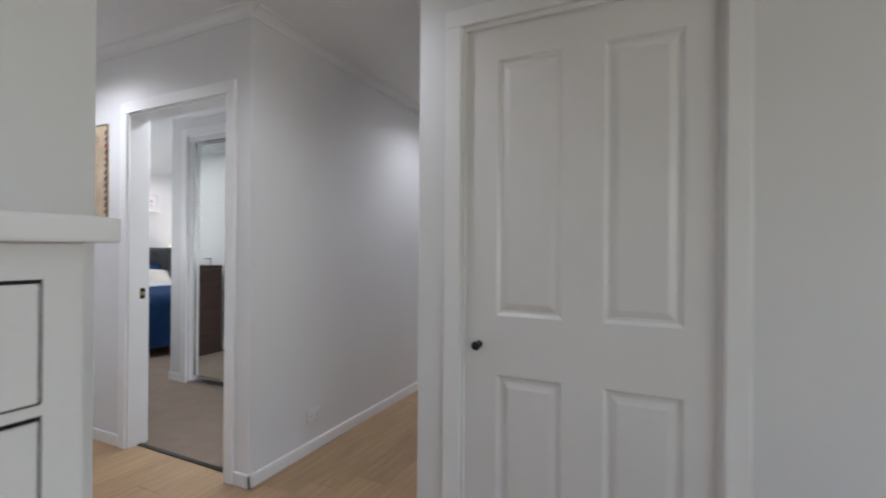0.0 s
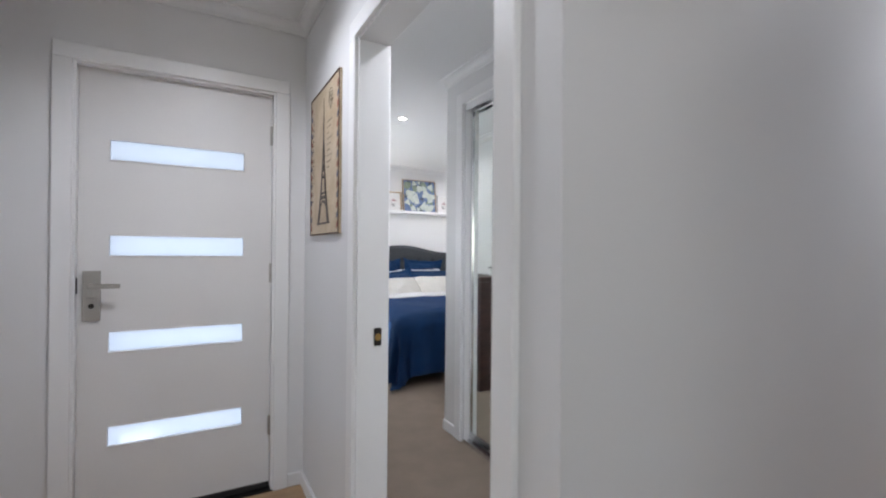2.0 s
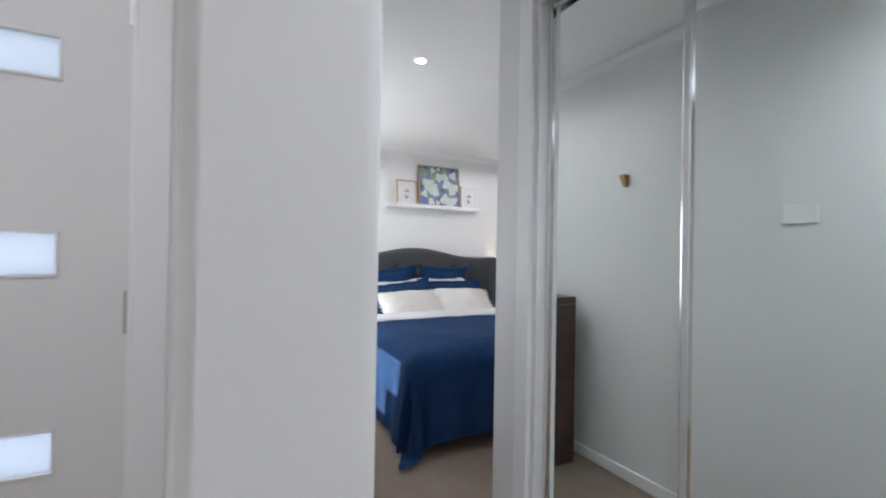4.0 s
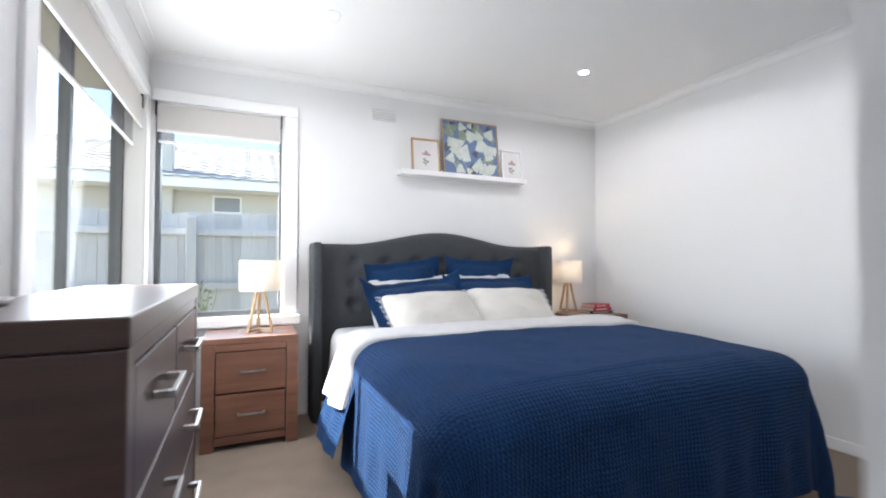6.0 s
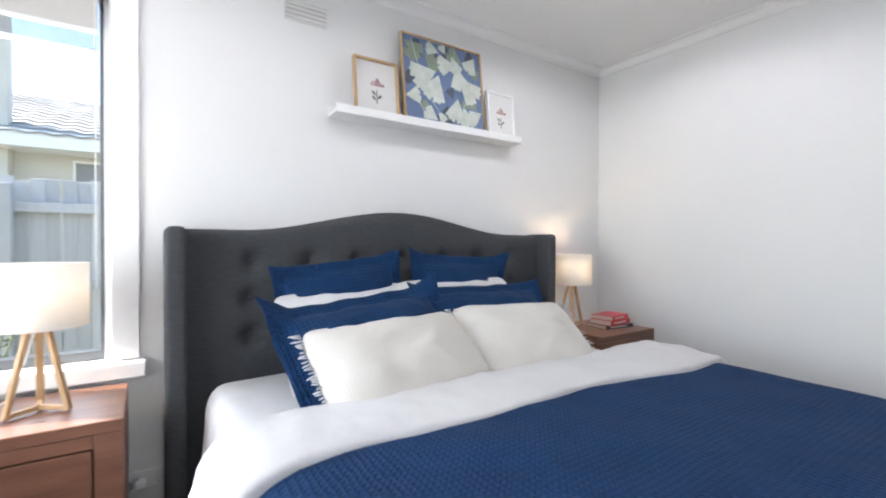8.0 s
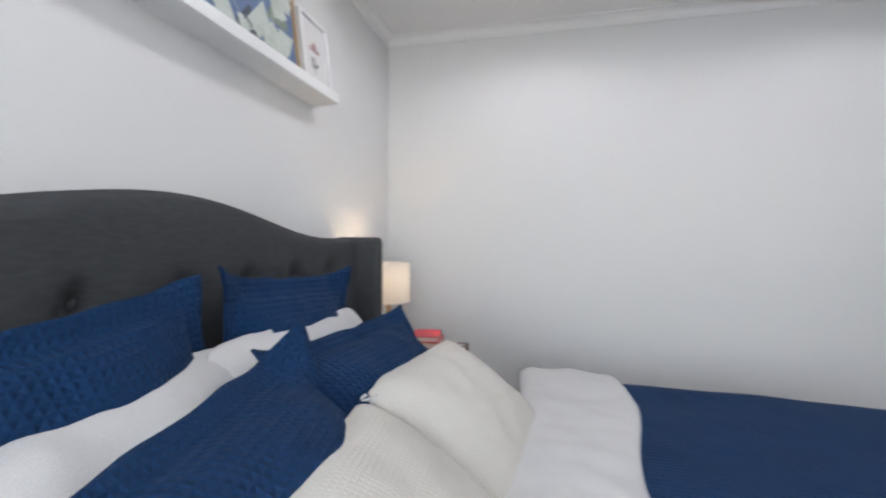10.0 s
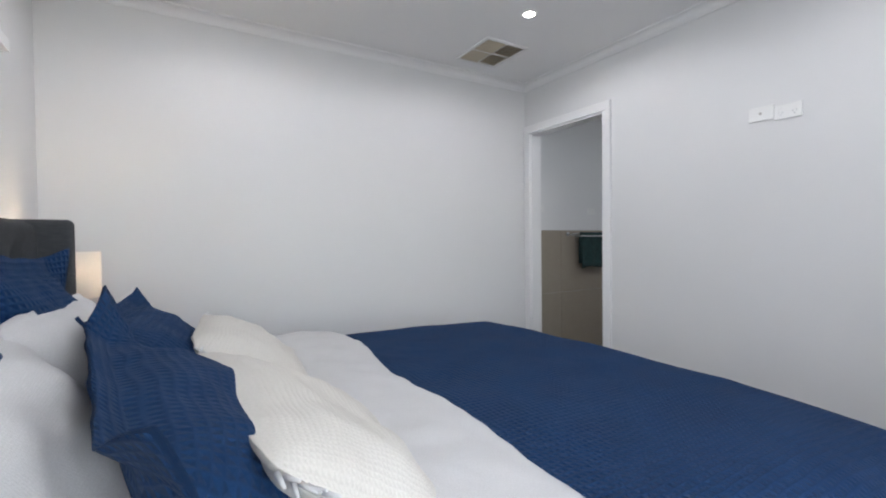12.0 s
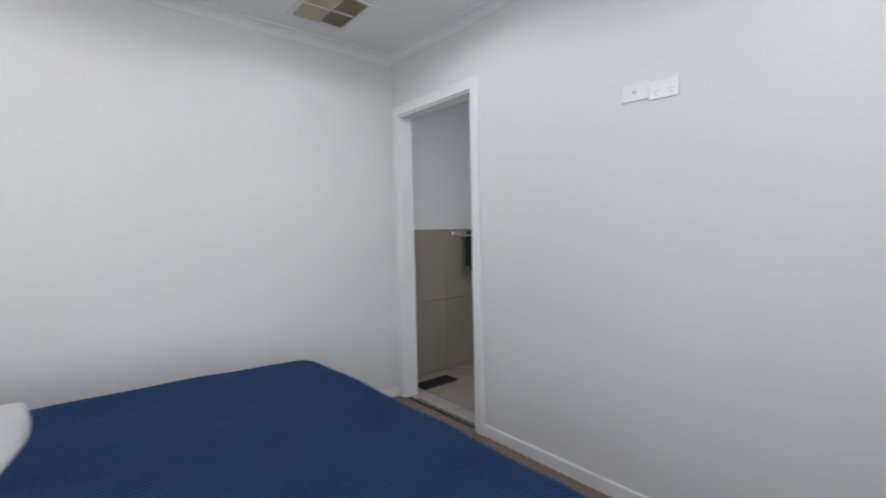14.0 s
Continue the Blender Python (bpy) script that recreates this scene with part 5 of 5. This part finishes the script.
def flower_print(x0, x1, h, frame_mat, label):
    d, w, h = framed("small_print", x0, x1, 1.794, h, 6, frame_mat, 0.012, 0.024, label)
    part("paper", box(-w + 0.012, w - 0.012, -0.010, -0.005, 0.012, h - 0.012), material("print_paper", (0.68, 0.67, 0.66), 0.7, amount=0.01), d)
    pinks = [material("print_pink", (0.55, 0.22, 0.24), 0.7, mottle=50, amount=0.2), material("print_pale_pink", (0.62, 0.42, 0.42), 0.7, mottle=50, amount=0.15)]
    rnd = random.Random(4)
    for k, mat in enumerate(pinks):
        bm = bmesh.new()
        for i in range(10):
            a = rnd.uniform(-1.9, 1.9)
            r = rnd.uniform(0.005, 0.032)
            px, pz, s = r * math.sin(a), h * 0.56 + r * math.cos(a) * 0.9, rnd.uniform(0.010, 0.018)
            join(bm, flat_shape([(px + s * 0.5 * math.cos(t) * math.cos(a) - s * math.sin(t) * math.sin(a), pz + s * 0.5 * math.cos(t) * math.sin(-a) + s * math.sin(t) * math.cos(a)) for t in np.linspace(0, 2 * math.pi, 8, endpoint=False)], -0.0105 - 0.0003 * k - 0.00002 * i))
        part("petals", bm, mat, d, ("pink petals", "pale pink petals")[k])
    st = flat_shape([(-0.002, h * 0.22), (0.003, h * 0.22), (0.004, h * 0.46), (-0.002, h * 0.46)], -0.0104)
    for s, z in ((-1, 0.36), (1, 0.30), (-1, 0.27)):
        join(st, flat_shape([(0, h * z), (s * 0.014, h * (z + 0.075)), (s * 0.028, h * (z + 0.08)), (s * 0.02, h * (z + 0.02))], -0.0106 - 0.0002 * z))
    part("stem", st, material("print_grey_green", (0.23, 0.25, 0.24), 0.7, mottle=40, amount=0.2), d, "grey-green stem and leaves")


flower_print(3.428, 3.668, 0.285, M["tanwood"], "small pink flower print in a pale timber frame")
flower_print(4.252, 4.458, 0.272, M["trim"], "small pink flower print in a white frame")


# ---- bathroom ----
wt = structure("wall_tiling", box(5.624, 5.632, YR + 0.08, YE - 0.1, 0.0, 1.222), M["grout"], "beige wall tiles to chest height")
tile = None
for i, y in enumerate((2.27, 2.87, 3.47)):
    for j in range(2):
        y1 = min(y + 0.597, YE - 0.103)
        p = part("tile", box(5.614, 5.624, y, y1, j * 0.612 + 0.002, j * 0.612 + 0.610, 0.0012, 1), M["tile"], wt)
for i in range(6):
    for j in range(4):
        x, y = 3.42 + i * 0.45, 2.14 + j * 0.45
        x1, y1 = min(x + 0.447, 5.613), min(y + 0.447, YE - 0.06)
        if x1 - x > 0.02 and y1 - y > 0.02:
            part("tile", box(x, x1, y, y1, -0.006, 0.0, 0.001, 1), M["tile"], floor_bath)
d = thing("towel_rail", "double chrome towel rail on the tiled bathroom wall", "towel rail", at=(5.614, 3.10, 1.185))
for x, z in ((-0.06, 0.0), (-0.11, -0.022)):
    part("rail", tube((x, -0.3, z), (x, 0.285, z), 0.007), M["chrome"], d)
for y in (-0.29, 0.285):
    part("bracket", tube((0, y, 0), (-0.115, y, -0.024), 0.008), M["chrome"], d)
    part("rose", tube((0, y, 0), (-0.012, y, 0), 0.022), M["chrome"], d)


def towel():
    d = thing("hand_towel", "dark teal waffle hand towel folded over the rail", "towel", at=(5.554, 3.06, 1.185))
    bm = bmesh.new()
    prof = [(-0.014, z) for z in np.linspace(-0.335, -0.01, 12)] + [(-0.013, 0.004), (-0.008, 0.011), (0.0, 0.013), (0.008, 0.011), (0.013, 0.004)] + [(0.014, z) for z in np.linspace(-0.01, -0.29, 10)]
    ys = np.linspace(-0.20, 0.20, 22)
    rows = [[bm.verts.new((x + 0.006 * math.sin(y * 40 + 2) * min(1, -z * 5 if z < 0 else 0) * (1 if x < 0 else -1), y + 0.012 * min(0, z) * math.sin(z * 9), z + 0.006 * math.sin(y * 23) * (1 if z < -0.2 else 0))) for x, z in prof] for y in ys]
    for a, c in zip(rows, rows[1:]):
        for i in range(len(prof) - 1):
            bm.faces.new((a[i], a[i + 1], c[i + 1], c[i]))
    ob = part("cloth", bm, M["teal"], d, "", True)
    so = ob.modifiers.new("thick", "SOLIDIFY")
    so.thickness = 0.006


towel()
d = thing("floor_register", "black metal floor heating vent just inside the bathroom", "vent", at=(5.405, 3.775, 0.0), turn=0)
part("frame", boxes([(-0.075, -0.063, -0.17, 0.17, 0, 0.006), (0.063, 0.075, -0.17, 0.17, 0, 0.006), (-0.063, 0.063, -0.17, -0.158, 0, 0.006), (-0.063, 0.063, 0.158, 0.17, 0, 0.006), (-0.063, 0.063, -0.158, 0.158, 0.0, 0.0015)], 0.0), M["black"], d)
for k in range(14):
    part("slat", box(-0.063, 0.063, -0.150 + k * 0.0228, -0.144 + k * 0.0228, 0.0015, 0.006), M["black"], d)


# ---- white cabinet by the living room opening ----
def hall_cabinet():
    d = thing("drawer_cabinet", "tall white painted drawer cabinet with an overhanging top", "cabinet", at=(-0.24, 0.79, 0))
    w, dp = 0.52, 0.13
    part("body", box(-w, w, -dp, dp, 0.06, 1.223, 0.002), M["door"], d)
    part("top", box(-w - 0.026, w + 0.026, -dp - 0.022, dp, 1.223, 1.252, 0.004), M["trim"], d, "thick white overhanging top")
    part("plinth", box(-w + 0.01, w - 0.01, -dp + 0.02, dp, 0.0, 0.06), M["door"], d)
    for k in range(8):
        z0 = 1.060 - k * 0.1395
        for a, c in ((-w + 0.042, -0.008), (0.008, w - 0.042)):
            # drawer gap shade is put in as a dark strip behind each front
            part("recess", box(a - 0.004, c + 0.004, -dp - 0.0006, -dp + 0.002, z0 - 0.003, z0 + 0.125), M["bronze"], d, "dark strip coloured as gap shadow")
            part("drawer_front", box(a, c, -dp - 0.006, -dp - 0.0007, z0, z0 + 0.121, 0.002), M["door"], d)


hall_cabinet()


# ---- kitchen beyond the hall ----
cream = material("cream_cabinet_paint", (0.66, 0.62, 0.52), 0.4, mottle=3, amount=0.02)
stone = material("pale_stone_top", (0.66, 0.60, 0.52), 0.2, mottle=12, amount=0.06)
d = thing("base_cabinet", "cream kitchen base cabinet with a plain end panel and drawers", "cabinet", at=(6.43, 2.2, 0))
part("end_panel", box(0, 0.018, -0.72, 0.8, 0.0, 0.88, 0.002), cream, d)
part("body", box(0.018, 0.68, -0.70, 0.8, 0.10, 0.88), cream, d)
for k, (z0, z1) in enumerate(((0.12, 0.36), (0.37, 0.61), (0.62, 0.86))):
    for x0, x1 in ((0.03, 0.34), (0.35, 0.67)):
        dr = part("drawer", box(x0, x1, -0.718, -0.70, z0, z1, 0.002), cream, d)
        part("handle", box((x0 + x1) / 2 - 0.07, (x0 + x1) / 2 + 0.07, -0.742, -0.730, z1 - 0.05, z1 - 0.04, 0.002), M["bronze"], dr, "dark bar handle")
d = thing("worktop", "pale stone kitchen worktop", "worktop", at=(6.4, 2.2, 0.88))
part("slab", box(0, 0.72, -0.76, 0.8, 0.0, 0.04, 0.004), stone, d)
d = thing("base_cabinet", "cream kitchen base cabinet under the wall cupboards", "cabinet", at=(6.56, 0.4, 0))
part("body", box(0, 0.56, -1.6, 1.04, 0.10, 0.88, 0.002), cream, d)
part("kick", box(0.05, 0.56, -1.6, 1.04, 0.0, 0.10), M["black"], d)
for k in range(4):
    dr = part("drawer", box(-0.018, 0, -0.4 + k * 0.36, -0.05 + k * 0.36, 0.12, 0.86, 0.002), cream, d)
    part("handle", box(-0.042, -0.030, -0.30 + k * 0.36, -0.15 + k * 0.36, 0.80, 0.81, 0.002), M["bronze"], dr, "dark bar handle")
d = thing("worktop", "pale stone kitchen worktop", "worktop", at=(6.54, 0.4, 0.88))
part("slab", box(0, 0.58, -1.6, 1.03, 0.0, 0.04, 0.004), stone, d)


def glass_cupboard(y0, y1):
    d = thing("wall_cupboard", "cream wall cupboard with glazed lattice door", "cupboard", "glazed wall cupboards", at=(6.80, (y0 + y1) / 2, 1.42))
    h = (y1 - y0) / 2
    part("carcass", boxes([(0.30, 0.318, -h, h, 0, 0.78), (0.0, 0.30, -h, -h + 0.018, 0, 0.78), (0.0, 0.30, h - 0.018, h, 0, 0.78), (0.0, 0.30, -h + 0.018, h - 0.018, 0, 0.018), (0.0, 0.30, -h + 0.018, h - 0.018, 0.762, 0.78), (0.02, 0.30, -h + 0.018, h - 0.018, 0.38, 0.395)]), cream, d)
    door = part("door", wall_mesh("x", -0.022, -0.001, -h + 0.002, h - 0.002, 0.002, 0.778, [(-h + 0.06, h - 0.06, 0.06 + 0.165 * k, 0.06 + 0.165 * k + 0.15) for k in range(4)]), cream, d)
    pane = part("pane", box(-0.012, -0.009, -h + 0.058, h - 0.058, 0.058, 0.71), M["glass"], door)
    pane.visible_shadow = False
    part("glazing_bar", boxes([(-0.022, -0.004, -0.006, 0.006, 0.06, 0.70)]), cream, door)
    for k in range(3):
        part("dishes", box(0.08, 0.22, -0.06, 0.06, 0.018 + 0.377 * (k % 2), 0.12 + 0.377 * (k % 2) + 0.02 * k), M["bronze"] if k != 1 else M["plastic"], d) if k < 2 else None
    part("cornice", box(-0.03, 0.318, -h, h, 0.78, 0.82, 0.006), cream, d)


for y0 in (0.56, 0.92, 1.28, 1.64):
    glass_cupboard(y0, y0 + 0.358)
sp = structure("wall_splashback", box(7.108, 7.12, 0.2, 2.10, 0.92, 1.42), M["grout"], "cream brick-bond kitchen splashback")
for k in range(5):
    for i in range(10):
        y = 0.2 + i * 0.2 - (0.1 if k % 2 else 0)
        a, c = max(0.2, y), min(2.10, y + 0.197)
        if c - a > 0.02:
            part("tile", box(7.098, 7.108, a, c, 0.922 + k * 0.1, 0.922 + k * 0.1 + 0.096, 0.001, 1), cream, sp)
d = thing("coffee_machine", "red and white bench-top coffee machine on the kitchen worktop", "appliance", at=(6.86, 1.66, 0.92))
red = material("red_enamel", (0.50, 0.02, 0.02), 0.25)
part("base", box(-0.12, 0.12, -0.13, 0.13, 0, 0.05, 0.012), red, d)
part("column", box(0.0, 0.12, -0.12, 0.12, 0.05, 0.24, 0.006), M["plastic"], d, "white back column")
part("head", box(-0.12, 0.12, -0.13, 0.13, 0.24, 0.34, 0.02), red, d)
d = thing("bread_loaf", "round brown loaf on the kitchen worktop", "bread", at=(6.86, 2.02, 0.92))
part("loaf", lathe([(0.0, 0.0), (0.09, 0.0), (0.12, 0.03), (0.11, 0.08), (0.06, 0.12), (0.0, 0.125)], 24), material("bread_crust", (0.42, 0.22, 0.10), 0.8, mottle=20, amount=0.2), d, "", True)
structure("kitchen_window_blind", box(7.14, 7.15, 2.12, 2.75, 1.62, 1.75), M["shade"], "white kitchen window blind")
d = thing("picture", "small dark framed picture on the kitchen wall", "picture", at=(7.12, 2.32, 1.98))
part("frame", box(-0.02, 0, -0.16, 0.16, -0.10, 0.10, 0.003), M["darkwood"], d)
part("print", box(-0.0215, -0.019, -0.13, 0.13, -0.07, 0.07), M["tile"], d)


# ---- outdoors ----
structure("ground", wall_mesh("x", -400, 400, -400, 400, -0.40, -0.30), M["grass"], "flat dry lawn and yard")
# porch and eave slabs are extended, partly unseen, to keep sun off indoors
roof_over = structure("roof", boxes([(1.05, 7.9, 7.41, 8.05, 2.40, 2.56), (-0.9, 0.5, 4.25, 7.7, 2.40, 2.56), (0.5, 1.05, 4.25, 5.30, 2.40, 2.56), (1.05, XN - 0.17, 4.25, 7.41, 2.40, 2.56), (-3.4, 7.5, -3.4, 3.9, 2.58, 2.75), (1.27, 7.5, 3.9, 7.41, 2.57, 2.75)]), M["render"], "house roof with painted eaves, extended to block sun")
structure("wall_outer", boxes([(-3.4, XL - 0.1, 1.03, 1.1, -0.3, 2.5)]), M["render"], "rendered outer wall")
fence = thing("paling_fence", "grey weathered timber paling fence along the side boundary, paled for haze", "fence", at=(0, 10.2, -0.3))
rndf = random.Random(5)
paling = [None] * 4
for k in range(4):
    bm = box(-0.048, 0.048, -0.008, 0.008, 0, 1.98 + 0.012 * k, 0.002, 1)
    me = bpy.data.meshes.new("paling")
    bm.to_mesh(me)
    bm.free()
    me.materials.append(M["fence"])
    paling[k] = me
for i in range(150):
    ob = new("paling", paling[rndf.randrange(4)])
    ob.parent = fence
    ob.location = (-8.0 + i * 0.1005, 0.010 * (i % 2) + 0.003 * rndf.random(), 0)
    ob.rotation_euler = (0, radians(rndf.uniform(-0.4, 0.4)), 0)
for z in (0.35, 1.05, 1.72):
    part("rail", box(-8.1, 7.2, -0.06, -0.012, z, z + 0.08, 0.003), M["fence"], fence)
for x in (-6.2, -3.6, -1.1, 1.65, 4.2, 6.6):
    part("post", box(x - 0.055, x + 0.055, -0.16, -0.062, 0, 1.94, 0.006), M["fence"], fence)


def neighbour():
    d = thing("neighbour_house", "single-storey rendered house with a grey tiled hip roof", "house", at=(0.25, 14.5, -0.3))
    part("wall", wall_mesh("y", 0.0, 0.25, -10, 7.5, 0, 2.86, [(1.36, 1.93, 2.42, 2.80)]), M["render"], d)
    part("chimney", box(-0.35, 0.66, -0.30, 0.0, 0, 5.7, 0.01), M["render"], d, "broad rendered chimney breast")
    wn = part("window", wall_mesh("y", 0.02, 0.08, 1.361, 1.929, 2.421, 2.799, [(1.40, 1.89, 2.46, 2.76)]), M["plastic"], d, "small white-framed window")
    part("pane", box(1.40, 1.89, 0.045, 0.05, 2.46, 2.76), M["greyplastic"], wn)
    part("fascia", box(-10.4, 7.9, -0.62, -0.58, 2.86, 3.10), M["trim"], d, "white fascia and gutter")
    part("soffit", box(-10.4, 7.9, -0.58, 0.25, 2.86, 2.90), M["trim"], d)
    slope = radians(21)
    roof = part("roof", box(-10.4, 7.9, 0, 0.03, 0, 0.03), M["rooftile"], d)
    bm = bmesh.new()
    ncol, nrow, tw, th = 62, 13, 0.30, 0.32
    verts, faces = [], []
    for j in range(nrow):
        hip = max(0.0, j - 3) * 0.55
        for i in range(ncol):
            x = -10.4 + i * tw
            if x < -10.4 + hip or x + tw > 4.9 - hip * 0.9 + 3.0:
                continue
            for k in range(4):
                u0, u1 = k / 4, (k + 1) / 4
                def pt(u, down, lift):
                    up = j * th + (th if not down else -0.03)
                    wave = 0.014 * math.sin(2 * math.pi * u)
                    return (x + u * tw, -0.62 + up * math.cos(slope) - (wave + lift) * math.sin(slope), 3.06 + up * math.sin(slope) + (wave + lift) * math.cos(slope))
                n = len(verts)
                verts += [pt(u0, True, 0.024), pt(u1, True, 0.024), pt(u1, False, 0.0), pt(u0, False, 0.0), pt(u0, True, 0.0), pt(u1, True, 0.0)]
                faces += [(n, n + 1, n + 2, n + 3), (n + 4, n + 5, n + 1, n)]
    me = bpy.data.meshes.new("roof_tiles")
    me.from_pydata(verts, [], faces)
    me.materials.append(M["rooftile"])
    ob = new("roof_tiles", me)
    ob.parent = d
    ob["kind"] = "stuff"


neighbour()


def shrub(x, y, h, seed):
    d = thing("shrub", "pale green flowering shrub outside the window", "shrub", at=(x, y, -0.3))
    rnd = random.Random(seed)
    st = bmesh.new()
    verts, faces = [], []
    for i in range(16):
        a, r = rnd.uniform(0, 6.28), rnd.uniform(0.05, 0.3)
        tip = Vector((r * math.cos(a), r * math.sin(a), h * rnd.uniform(0.7, 1.0)))
        join(st, tube((0, 0, 0), tip, 0.012, 0.004, segs=6))
        for k in range(26):
            f = rnd.uniform(0.35, 1.05)
            p = tip * f + Vector((rnd.gauss(0, 0.05), rnd.gauss(0, 0.05), rnd.gauss(0, 0.04)))
            q = Euler((rnd.uniform(0, 6), rnd.uniform(0, 6), rnd.uniform(0, 6))).to_matrix()
            n = len(verts)
            verts += [tuple(p + q @ Vector(v)) for v in ((-0.03, 0, 0), (0, -0.011, 0.003), (0.03, 0, 0), (0, 0.011, 0.003))]
            faces.append((n, n + 1, n + 2, n + 3))
    part("stems", st, M["leaf"], d)
    me = bpy.data.meshes.new("leaves")
    me.from_pydata(verts, [], faces)
    me.materials.append(M["leaf"])
    ob = new("leaves", me)
    ob.parent = d


shrub(1.75, 8.6, 1.12, 1)
shrub(-1.2, 9.4, 2.3, 2)


# ---- floorboards, the smallest pieces last ----
def boards():
    rnd = random.Random(9)
    cells = [(XL, XW + 0.06, YP, YF + 0.01), (XW + 0.06, XK + 0.1, YP, YB), (XK + 0.1, 6.6, 0.2, 2.9), (-1.6, XP, -1.4, YP)]
    for x0, x1, y0, y1 in cells:
        j = 0
        y = math.floor(y0 / 0.19) * 0.19
        while y < y1:
            a, c = max(y, y0), min(y + 0.1885, y1)
            x = x0 - rnd.uniform(0.0, 1.2)
            while x < x1 and c - a > 0.01:
                ln = rnd.choice((1.2, 1.5, 1.8))
                u0, u1 = max(x, x0), min(x + ln - 0.001, x1)
                if u1 - u0 > 0.02:
                    cx, cy = (u0 + u1) / 2, (a + c) / 2
                    ob = part("plank", box(u0 - cx, u1 - cx, a - cy, c - cy, -0.012, 0.0, 0.0009, 1), M["oak"], floor_hall)
                    ob.location = (cx, cy, 0)
                x += ln
            y += 0.19


boards()
